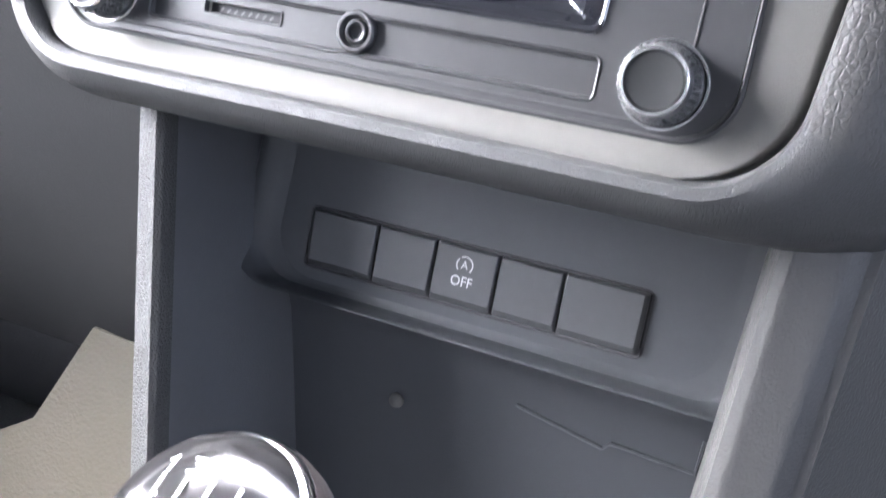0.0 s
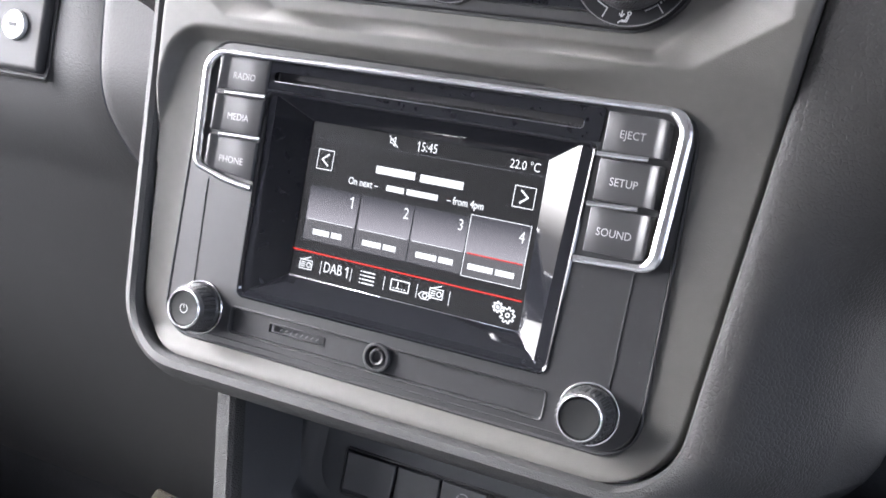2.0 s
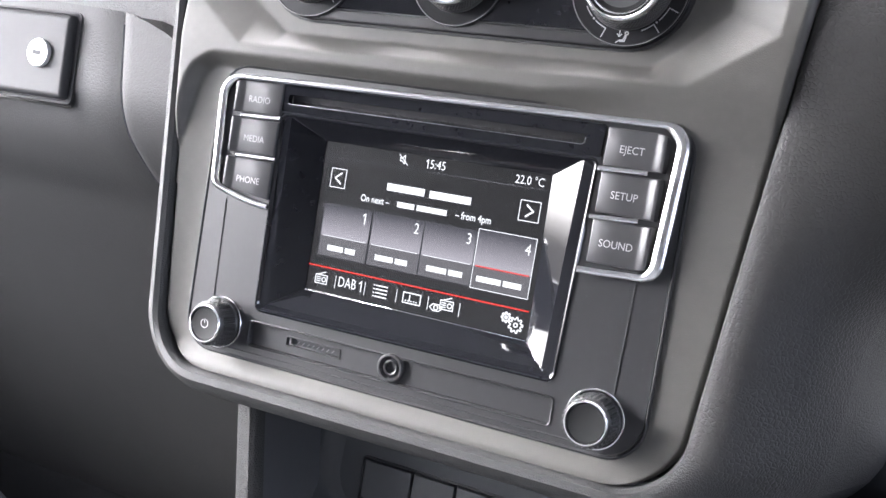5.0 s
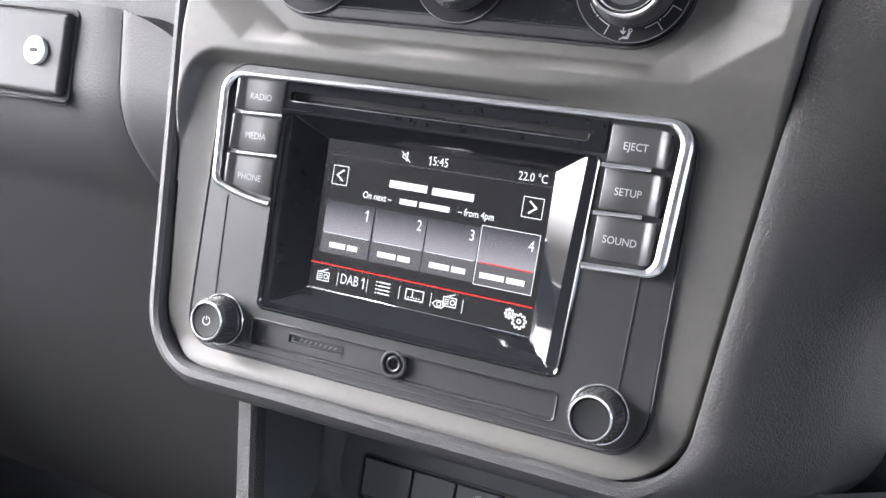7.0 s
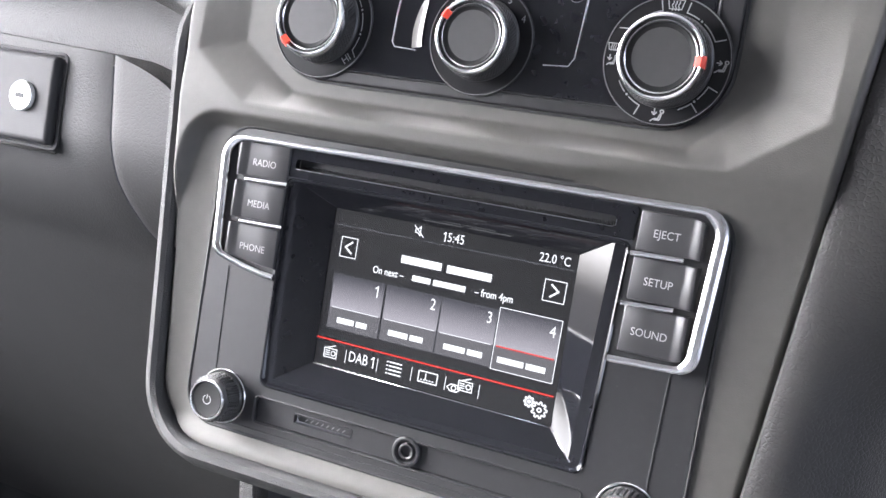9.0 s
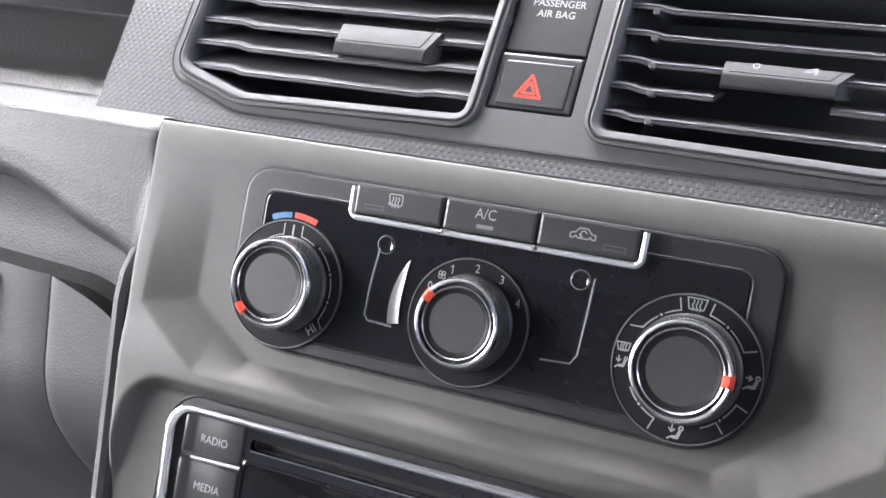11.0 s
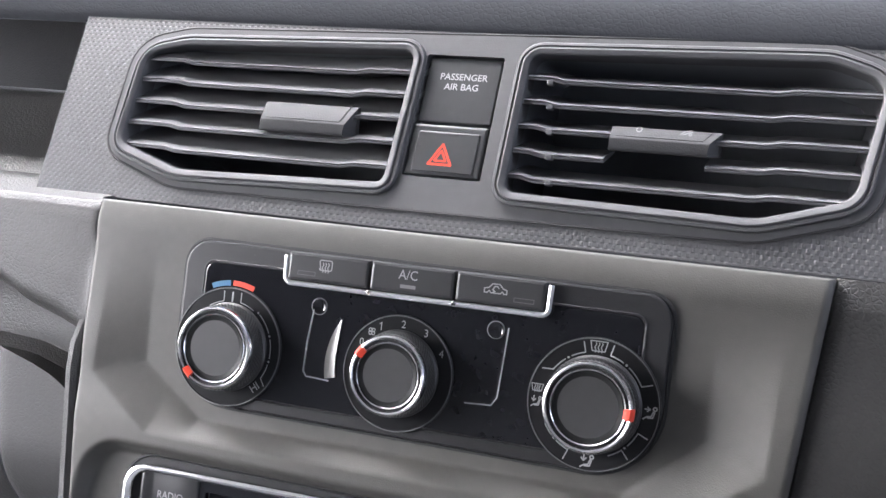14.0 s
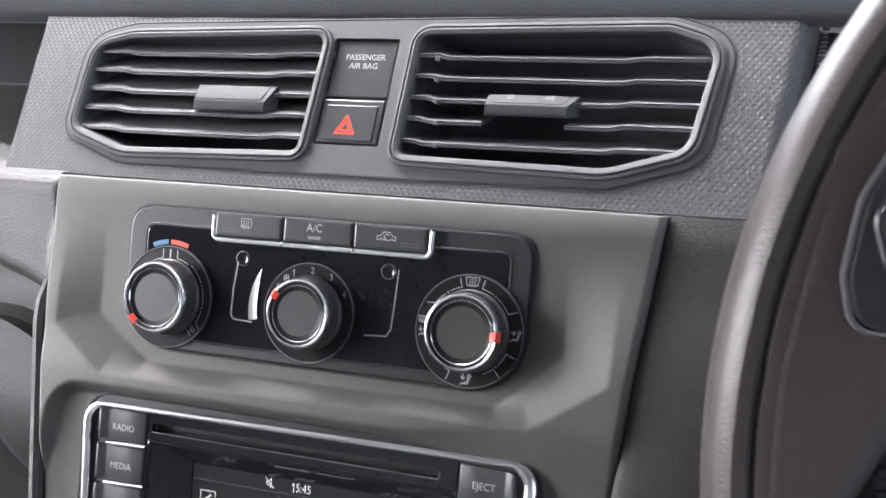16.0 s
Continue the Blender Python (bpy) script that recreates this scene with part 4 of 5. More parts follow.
            strokes(arcs, 0.42, cx, Y, cz, DIMPRINT, base, "scale_mark")
            for deg in (56, 124, -46, -132):
                q = polar(rk + 2.6, deg)
                fill(circle(0.45, 10)[:-1], cx + q[0], Y, cz + q[1], DIMPRINT, base, "scale_dot")
            strokes(demister(), 0.38, 75.4, Y - 0.02, 185.0, DIMPRINT, base, "demister_symbol")
            strokes(seated("face"), 0.45, 95.0, Y - 0.02, 165.0, DIMPRINT, base, "face_air_symbol", scale=1.1)
            strokes(seated("feet"), 0.45, 75.6, Y - 0.02, 145.4, DIMPRINT, base, "feet_air_symbol", scale=1.1)
            strokes(seated("feet"), 0.4, 55.7, Y - 0.02, 163.0, DIMPRINT, base, "feet_air_symbol", scale=0.9)
            strokes(demister(), 0.34, 55.6, Y - 0.02, 168.0, DIMPRINT, base, "demister_symbol", scale=0.7)
    return h


build_heater()


# ---- vents and the plate they sit in ----
def vent_y(z):
    return 0.3 * (z - 235.0)


LEFT_VENT = [(-147.5, 238.5), (-112, 227.5), (-13.5, 230.2), (-12.2, 296.0), (-124, 293.2), (-147, 287.5)]
RIGHT_VENT = [(24.8, 231), (122, 229.5), (157, 240.5), (165.5, 291.0), (141, 299.2), (25.5, 296.6)]
L_RAD, R_RAD = [12, 32, 9, 10, 34, 14], [9, 34, 14, 14, 26, 10]
plate_holes = [rounded(inset(LEFT_VENT, 3), [9, 28, 6, 7, 30, 11], 5), rounded(inset(RIGHT_VENT, 3), [6, 30, 11, 11, 23, 7], 5)]


def build_vent_plate():
    outline = rounded([(-178.5, 218), (179.6, 218), (189.0, 303), (-181, 303)], [2, 0.3, 0.3, 3], 4)
    p = thing("vent_plate", (6, 20, 218), "diamond-grained dark grey plate round the centre air vents", "trim panel")
    middle = rounded(inset([(-150, 237.5), (-112.5, 225), (122, 226.5), (160, 238.5), (168.5, 292.3), (141.5, 301.4), (-124, 296.0), (-150, 289.6)], 0.2), [14, 34, 36, 15, 15, 28, 36, 16], 5)
    part("grained_plate", pierced(outline, [middle], 17.0, 8, vent_y), WEAVE, p)
    bend = [(-0.1, 0.0), (2.4, 0.35), (4.6, 1.6), (6.2, 3.8), (7.2, 7.2), (7.8, 14.0), (8.4, 40.0)]
    bm = bmesh.new()
    loft(bm, [[(179.6 + 9.4 * k / 24 + dx, 17.0 + dy + vent_y(218 + 85 * k / 24), 218 + 85 * k / 24) for dx, dy in bend] for k in range(25)], closed=False)
    part("plate_end", bm, WEAVE, p, "rounded end of the grained plate")
    sw = rounded(box_poly(-12.2, 20.0, 239.0, 289.6), 1.0, 3)
    part("smooth_surround", pierced(middle, plate_holes + [sw], 16.4, 8, vent_y), FRAME, p, "smooth satin surround")
    part("shadow_gap", hoop([(-150, 237.5), (-112.5, 225), (122, 226.5), (160, 238.5), (168.5, 292.3), (141.5, 301.4), (-124, 296.0), (-150, 289.6)], [14, 34, 36, 15, 15, 28, 36, 16], [(-0.9, 18), (-0.9, 16.6), (-0.4, 16.3), (0.2, 16.6), (0.3, 18)], 5, vent_y), GAP, p)
    return p


build_vent_plate()


def build_vent(poly, radii, name, slats, tab, tilt, kinks, notch):
    lo, hi = min(p[0] for p in poly), max(p[0] for p in poly)
    v = thing(name, ((lo + hi) / 2, 30, 228), "dark grey air vent with five slats and a centre tab", "air vent", group="centre air vents")
    part("frame", hoop(poly, radii, [(0.0, 17.5), (0.1, 15.4), (0.5, 14.7), (1.4, 14.5), (1.7, 15.2), (2.1, 15.2), (2.4, 14.4), (2.9, 14.2), (4.6, 14.7), (5.1, 15.2), (5.3, 16.2), (5.4, 26.0)], 6, vent_y), FRAME, v)
    part("duct", hoop(poly, radii, [(5.4, 26.0), (6.0, 36.0), (7.0, 70.0)], 6, vent_y), DUCT, v)
    bm = bmesh.new()
    loft(bm, [[(x, 70 + vent_y(z), z) for x, z in rounded(inset(poly, 6.8), [max(0.1, r - 6) for r in radii], 6)]] * 1, cap_last=True)
    part("duct_back", bm, DUCT, v)
    inner = inset(poly, 5.2)
    for k, z in enumerate(slats):
        # the slat's ends follow the opening's sloping sides
        xs = []
        for (x0, z0), (x1, z1) in zip(inner, inner[1:] + inner[:1]):
            if (z0 - z) * (z1 - z) < 0:
                xs.append(x0 + (x1 - x0) * (z - z0) / (z1 - z0))
        a, b = min(xs) - 5.0, max(xs) + 6.0
        y = 17.4 + vent_y(z)
        stops = [(a, 0.6), (kinks[0] - 3 - k * kinks[2], 0.6), (kinks[0] + 2 - k * kinks[2], -0.5), ((a + b) / 2, -0.5), (kinks[1] - 3 - k * kinks[2], -0.5), (kinks[1] + 3 - k * kinks[2], 0.6), (b, 0.6)]
        runs = [stops]
        if notch and k == 1:
            runs = [stops[:3] + [(tab[0] - 1.5, -0.5)], [(tab[1] - 5.0, -0.5)] + stops[4:]]
        for run in runs:
            bm = bmesh.new()
            loops = []
            for x, dz in run:
                f = z + dz
                loops.append([(x, y, f - 1.2), (x, y - 0.6, f - 1.0), (x, y - 0.7, f - 0.6), (x, y + 0.1, f - 0.35), (x, y + 0.1, f + 0.1), (x, y - 0.6, f + 0.35), (x, y + 0.3, f + 1.0), (x, y + 12, f + 0.7 + tilt * 0.55), (x, y + 22, f + 0.3 + tilt), (x, y + 22, f - 0.5 + tilt), (x, y + 10, f - 1.0 + tilt * 0.45)])
            loft(bm, loops, True, True)
            s = part("slat", bm, SLAT, v)
            first = s if run is runs[0] else first
        s = first
        if notch:
            x = notch - k * 1.6
            part("pivot_pin", slab(box_poly(x - 1.3, x + 1.3, z - 2.2, z - 0.2), 0.5, y - 1.0, y + 2, 0.4, 3), SLAT, s)
    x0, x1, z0, z1 = tab
    y = 12.0 + vent_y((z0 + z1) / 2)
    zl = z0 + 3.2
    section = rounded([(y + 7.0, z1 - 0.6), (y + 1.4, zl + 2.2), (y + 0.8, z0 + 0.3), (y + 7.0, z0 + 2.0)], [0.8, 1.3, 1.0, 0.8], 5)
    my, mz = y + 4.5, (z0 + z1) / 2
    loops = []
    for side, k in ((0, 0.86), (0, 0.96), (0, 1.0), (1, 1.0), (1, 0.96), (1, 0.86)):
        soft = 1.2 * (1.0 - k) / 0.14
        loop = []
        for yy, zz in section:
            right = x1 - 5.5 * (1 - max(0.0, min(1.0, (yy - y) / 6.0))) - soft
            loop.append((x0 + soft if side == 0 else right, my + (yy - my) * k, mz + (zz - mz) * k))
        loops.append(loop)
    bm = bmesh.new()
    loft(bm, loops, True, True)
    t = part("direction_tab", bm, HANDLE, v, "grey plastic direction tab")
    top_y = lambda z: y + 1.4 + 5.6 * (z - zl - 2.2) / (z1 - 0.6 - zl - 2.2) - 0.12
    zf, zb = zl + 3.2, z1 - 1.2
    bm = tube([(x0 + 2, top_y(zf), zf), (x1 - 6.6, top_y(zf), zf), (x1 - 3.0, top_y(zb), zb)], 0.13, 5)
    part("groove", bm, DARK, t)
    if notch:
        grade = 5.6 / (z1 - 0.6 - zl - 2.2)
        strokes([circle(1.0, 12)], 0.3, x0 + 10, top_y(z1 - 2.6), z1 - 2.6, TABPRINT, t, "open_symbol", slope=grade)
        strokes([[(-2, -1), (0, 0.6), (2, 1.1)], [(-1, -1), (1, 0), (2.4, 0.2)], circle(0.5, 8, cx=1.6, cz=-0.8)], 0.26, x0 + 27, top_y(z1 - 2.6), z1 - 2.6, TABPRINT, t, "air_symbol", slope=grade)
    return v


SLATS_AT = (242.2, 252.2, 262.0, 272.0, 281.8)
build_vent(LEFT_VENT, L_RAD, "air_vent", [z - 0.9 for z in SLATS_AT], (-78, -36, 251.8, 268.0), 11.0, (-118, -36, 0.8), 0)
build_vent(RIGHT_VENT, R_RAD, "air_vent", SLATS_AT, (66.5, 106.5, 254.6, 266.8), 6.0, (38, 122, -1.2), 46)


def build_switches():
    a = thing("airbag_indicator", (4, 20, 261), "black passenger air bag indicator tile with white lettering", "indicator")
    part("tile", slab(box_poly(-11.0, 19.2, 261.4, 288.6), 0.8, 17.6, 24, 0.7, 3, slope=vent_y), SWITCH, a)
    lettering("PASSENGER", 4.0, 4.4, 17.5 + vent_y(280.6), 280.6, DIMPRINT, a.children[0], "lettering", 0.95, 0.3, heavy=0.04)
    lettering("AIR BAG", 4.0, 4.2, 17.5 + vent_y(276.4), 276.4, DIMPRINT, a.children[0], "lettering", 0.95, 0.3, heavy=0.04)
    h = thing("hazard_switch", (4, 20, 240), "black hazard light switch with a red double triangle", "switch")
    body = part("switch_face", slab(box_poly(-11.6, 19.0, 239.8, 260.4), 0.9, 16.8, 24, 0.9, 3, slope=vent_y), SWITCH, h)
    part("pad", slab(box_poly(-8.8, 16.4, 241.2, 257.6), 0.8, 16.3, 18, 0.5, 3, slope=vent_y), SWITCH, body)
    tri = lambda s: [(0, 1.15 * s), (s, -0.62 * s), (-s, -0.62 * s), (0, 1.15 * s)]
    strokes([tri(4.6)], 0.95, 2.4, 16.15 + vent_y(247.6), 247.3, RED, body, "triangle", slope=0.3)
    strokes([tri(2.3)], 0.8, 2.4, 16.15 + vent_y(247.6), 247.3, RED, body, "triangle", slope=0.3)


build_switches()


# ---- dash to the sides and above ----
def sheet(columns, rows, place):
    bm = bmesh.new()
    grid = [[bm.verts.new(place(u / columns, v / rows)) for u in range(columns + 1)] for v in range(rows + 1)]
    for a, b in zip(grid, grid[1:]):
        for k in range(columns):
            bm.faces.new((a[k], a[k + 1], b[k + 1], b[k]))
    return bm


LOW = [(-460, 193), (-244, 190), (-205, 184.5), (-182, 176.6), (-163, 167), (-151, 159.4), (-146, 152), (-143.5, 138), (-142.5, 110)]
UNDER = [(-460, 150), (-217, 141), (-197, 135.5), (-185, 131), (-175, 125), (-165, 117), (-155, 107), (-147, 96)]


def build_pad():
    prof = [(60, 229, 0), (20, 223, 0), (9.5, 217.6, 0), (5.5, 215.8, 0), (3.0, 212.5, 0), (2.0, 209, 0)]
    def meet(x, y, z):
        """Run the pad's right end flush into the fascia's edge."""
        w = smooth01((x + 152) / 12.5) if 170 < z < 217.7 else 0.0
        return y + (fascia_depth(sides_at(min(z, 217.0))[0] + 0.3, min(z, 217.2)) + 0.9 - y) * w
    def place(u, v):
        x = -460 + (460 - 138.9) * (1 - (1 - u) ** 2)
        low = along(LOW, x)
        k = v * 13
        end = lambda z: (sides_at(min(z, 217.0))[0] - 0.15 - x) * smooth01((x + 175) / 36.1)
        if k <= 5:
            i = int(min(k, 4.999))
            f = k - i
            a, b = prof[i], prof[i + 1]
            z = a[1] + (b[1] - a[1]) * f
            return (x + end(z), meet(x, a[0] + (b[0] - a[0]) * f, z), z)
        t = (k - 5) / 8
        near = smooth01((x + 184) / 34)  # the hollow runs out towards the fascia
        ys = [(0, 2.0), (0.45, 1.5), (0.6, 2.4), (0.66, 5.5), (0.7, 10), (0.82, 74 - 54 * near), (0.92, 76 - 44 * near), (1.0, 46)]
        zs = [(0, 209), (0.45, low + (209 - low) * 0.45), (0.6, low + 4), (0.66, low), (0.7, low - 2.5), (0.82, low - 8), (0.92, along(UNDER, x) - 3), (1.0, along(UNDER, x) - 4)]
        z = along(zs, t)
        return (x + end(z), meet(x, along(ys, t), z), z)
    return part("dash_pad", sheet(60, 52, place), LEATHER, DASH, "pebble-grained grey upper dash pad on the passenger side")


build_pad()


def glove_y(z):
    if z > 104:
        return 44.0
    if z > 40:
        return 44.0 + (104 - z) ** 2 / 95.0
    return 44.0 + 64 ** 2 / 95.0 + (40 - z) * 1.05


SEAM = [(-300, -100), (-80, -128), (0, -165), (20, -180), (40, -195), (52, -202), (65, -206), (78, -210), (110, -214), (145, -218), (205, -222)]


def build_glovebox():
    g = thing("glovebox", (-300, 60, 20), "dark grey grained glovebox lid with handle and lock", "glovebox")
    def lid(u, v):
        z = -300 + (along(UNDER, -790 + 572 * u) + 301.5) * v
        x1 = along(SEAM, z) - 0.8
        x = -790 + (x1 + 790) * u
        return (x, glove_y(z) + (2.0 if u > 0.998 else 0), z)
    bm = sheet(60, 110, lid)
    part("lid", bm, LID, g)
    recess = box_poly(-380, -245.5, 88.0, 139.5)
    part("handle_gap", hoop(recess, 4, [(0, 44.4), (0.2, 43.2), (1.5, 43.0), (2.6, 45.0), (3.0, 50)], 5), GAP, g)
    part("handle_shadow", slab(inset(recess, 1.5), 3, 43.7, 48, 0.3, 4), GAP, g)
    h = part("handle", slab(box_poly(-376, -248.6, 90.6, 137.2), 3, 38.5, 46, 3.2, 5), HANDLE, g, "dark grey pull handle")
    lock = part("lock", turned((-268.3, 114.2), [(8.0, 39), (8.0, 36.6), (7.4, 35.9), (0.3, 35.7)], 40), LOCK, h, "bright lock disc")
    fill(box_poly(-3.2, 3.2, -1.3, 1.3), -268.3, 35.55, 114.2, GAP, lock, "key_slot")
    bm = tube([(-380, 43.3, 87.2), (-246, 43.3, 87.2)], 0.8, 6)
    part("lower_edge", bm, SATIN, g)
    def side(u, v):
        z = -300 + (along(UNDER, -218 + 93 * u) + 301.5) * v
        x0 = along(SEAM, z) + 0.8
        return (x0 + (-125 - x0) * u, glove_y(z) + (1.5 if u < 0.002 else 0), z)
    part("dash_side_panel", sheet(24, 110, side), LID, DASH, "dark grey grained panel beside the glovebox")


build_glovebox()
part("footwell_panel", sheet(12, 12, lambda u, v: (-790 + 700 * u, glove_y(-297) - 2 + 300 * v, -297 - 290 * v)), CARPET, DASH, "charcoal lining under the glovebox")
part("driver_footwell_panel", sheet(12, 12, lambda u, v: (150 + 650 * u, 126 + 60 * v, -6 - 420 * v)), CARPET, DASH, "charcoal lining of the driver's footwell")


def build_upper():
    # dash top: a dark roll over the vents, and the passenger shelf beside them
    def roll(u, v):
        a = radians(-30 + 120 * v)
        x = -560 + 1160 * u
        return (x, 52 - 16 * math.cos(a) + 720 * max(0, v - 0.72), 302 + 26 * max(0.0, math.sin(a)) + 9 * min(0.0, math.sin(a)) + 330 * max(0, v - 0.72))
    part("dash_top", sheet(20, 30, roll), TOP, DASH, "dark dash top rolling over the air vents")
    def shelf(u, v):
        x = -560 + (-178.5 + 560) * u
        t = v * 6
        ys = [(0, 22), (1.2, 34), (2.6, 62), (3.66, 86), (3.83, 92), (4.0, 230), (6, 234)]
        zs = [(0, 219.5), (1.2, 223), (2.6, 243), (3.66, 270), (3.83, 273), (4.0, 274), (6, 340)]
        return (x, along(ys, t), along(zs, t))
    part("passenger_shelf", sheet(16, 36, shelf), LEATHER, DASH, "grained open shelf above the glovebox")
    bm = slab([(-179.9, 219), (-178.7, 219), (-181.1, 303), (-182.3, 303)], 0.3, 18.5, 120, 0.4, 3, slope=vent_y)
    part("shelf_end", bm, TOP, DASH, "grey end wall of the passenger shelf")
    def bin_(u, v):
        return (192.5 + 8 * u + 260 * max(0, u - 0.3), 30 + vent_y(218 + 86 * v) + 110 * u, 216 + 90 * v)
    bm = bmesh.new()
    for k in range(34):
        z = 240 + k * 1.9
        loft(bm, [level(rounded(box_poly(195.6 + 0.055 * (z - 240), 198.4 + 0.055 * (z - 240), z, z + 1.3), 0.4, 2), 23 + vent_y(z)), level(rounded(box_poly(196.0 + 0.055 * (z - 240), 198.0 + 0.055 * (z - 240), z + 0.3, z + 1.0), 0.3, 2), 21.6 + vent_y(z))], cap_last=True)
    part("ribbed_edge", bm, SATIN, DASH, "finely ribbed edge strip")
    part("instrument_surround", sheet(14, 14, bin_), TOP, DASH, "dark surround of the instrument binnacle")


build_upper()


# ---- lower console ----
def build_lower():
    def post(u, v):
        z = -26 - 260 * v
        slant = 0.145 * (z + 36) * -1
        prof = [(-92.6, 60), (-92.9, 33), (-93.0, 26.2), (-92.2, 25.3), (-85.0, 24.8), (-82.6, 26.4), (-81.4, 29), (-81.0, 32)]
        k = u * 7
        i = int(min(k, 6.999))
        f = k - i
        return (prof[i][0] + (prof[i + 1][0] - prof[i][0]) * f + slant, prof[i][1] + (prof[i + 1][1] - prof[i][1]) * f, z)
    # side wall: light on it is put into its colour
    part("bin_wall", sheet(12, 40, lambda u, v: (-81.2 + 8.0 * u + 0.145 * (262 * v - 10), 31.6 + 125 * u, -26 - 260 * v)), BIN_LIT, LOWER, "inner wall of the storage bin in a lit tone of its plastic")
    part("console_edge", sheet(35, 60, post), EDGE, LOWER, "pebble-grained edge strip of the lower console")
    def side(u, v):
        z = -22 - 280 * v
        slant = 0.06 * (z + 36)
        prof = [(118, 130), (121, 60), (124.0, 33), (126.5, 28.2), (130, 27.5), (144, 30), (147.0, 32.5), (149, 34.5), (152, 34.8), (212, 128)]
        k = u * 9
        i = int(min(k, 8.999))
        f = k - i
        return (prof[i][0] + (prof[i + 1][0] - prof[i][0]) * f + slant, prof[i][1] + (prof[i + 1][1] - prof[i][1]) * f, z)
    part("console_side", sheet(54, 60, side), FLANK, LOWER, "grey grained flank of the lower console")
    # recess behind: back wall, pod, bin
    def back(u, v):
        x = -135 + 265 * u
        z = -20 - 300 * v
        y = along([(-320, 132), (-190, 116), (-140, 110), (-112, 106), (-102, 101), (-20, 100)], z)
        return (x, y, z)
    part("storage_bin", sheet(40, 80, back), BIN_SHADED, LOWER, "open storage bin under the radio in a shaded tone of its plastic")
    pod_out, pod_in = [(-82, -101), (142, -103), (144, -6), (-78, -6)], [(-62, -93.5), (113, -93.5), (114, -14), (-58, -14)]
    p = thing("switch_panel", (18, 90, -100), "dark plastic panel with a row of five push switches", "switch panel")
    bm = bmesh.new()
    rings = []
    for k in range(25):
        t = k / 24
        side = [(o[0] + (i[0] - o[0]) * t, o[1] + (i[1] - o[1]) * t) for o, i in zip(pod_out, pod_in)]
        dish = along([(0, 104), (0.04, 95), (0.1, 86), (0.17, 80.6), (0.25, 78.2), (0.4, 77.8), (0.6, 78.6), (0.8, 79.6), (1.0, 80.2)], t)
        foot = along([(0, 0), (0.06, -3.0), (0.16, -6.5), (0.26, -7.2), (0.36, -6.0), (0.5, -2.2), (0.62, 0)], t)
        rings.append(level(rounded(side, [18, 18, 10, 10], 10), lambda z: dish + foot * smooth01((-80 - z) / 14)))
    loft(bm, rings, cap_last=True)
    part("housing", bm, CONSOLE, p)
    part("switch_gap", hoop(box_poly(-48.4, 87.4, -89.2, -64.6), 2.5, [(0, 82), (0, 79.6), (0.6, 79.3), (1.2, 79.8), (1.3, 84)], 4), GAP, p)
    part("switch_bed", slab(box_poly(-47.6, 86.6, -88.4, -65.4), 2, 79.9, 82, 0.2), GAP, p)
    cuts = [-47.4, -18.0, 6.2, 31.2, 55.8, 86.2]
    for k in range(5):
        x0, x1 = cuts[k] + 0.35, cuts[k + 1] - 0.35
        bm = bmesh.new()
        z0, z1 = -87.8, -65.8
        rl, rr = (2.0 if k == 0 else 0.5), (2.0 if k == 4 else 0.5)
        il, ir = (1.6 if k == 0 else 0.5), (1.2 if k == 4 else 0.5)
        loft(bm, [level(rounded(box_poly(x0, x1, z0, z1), [rl, rr, 0.5, 0.5], 4), 82), level(rounded(box_poly(x0, x1, z0, z1), [rl, rr, 0.5, 0.5], 4), 79.2),
                  level(rounded([(x0 + il, z0 + 2.2), (x1 - ir, z0 + 2.2), (x1 - ir, z1 - 0.5), (x0 + il, z1 - 0.5)], 0.8, 4), 77.6), level(rounded([(x0 + il + 0.3, z0 + 2.6), (x1 - ir - 0.3, z0 + 2.6), (x1 - ir - 0.3, z1 - 0.9), (x0 + il + 0.3, z1 - 0.9)], 0.6, 4), 77.4)], cap_last=True)
        s = part("push_switch", bm, SWITCH, p)
        if k == 2:
            lettering("OFF", 5.4, 18.4, 77.3, -78.6, DIMPRINT, s)
            lettering("A", 4.4, 18.6, 77.3, -72.4, DIMPRINT, s)
            strokes([circle(3.1, 20, 120, -60 + 20), circle(3.1, 12, 140, 220)], 0.45, 18.6, 77.3, -72.3, DIMPRINT, s, "stop_start_symbol")
    # shelf edge in the bin
    t = LOWER
    part("tray_lip", tube([(40, 107.6, -126), (76, 108.2, -132.5), (79, 107.8, -129.5), (111, 108, -131), (112, 107, -118)], 0.8, 6), CONSOLE, t)
    part("screw_cap", turned((-11, -140), [(3.2, 110), (3.0, 108.6), (2.0, 107.8), (0.4, 107.6)], 20), SATIN, t)


build_lower()


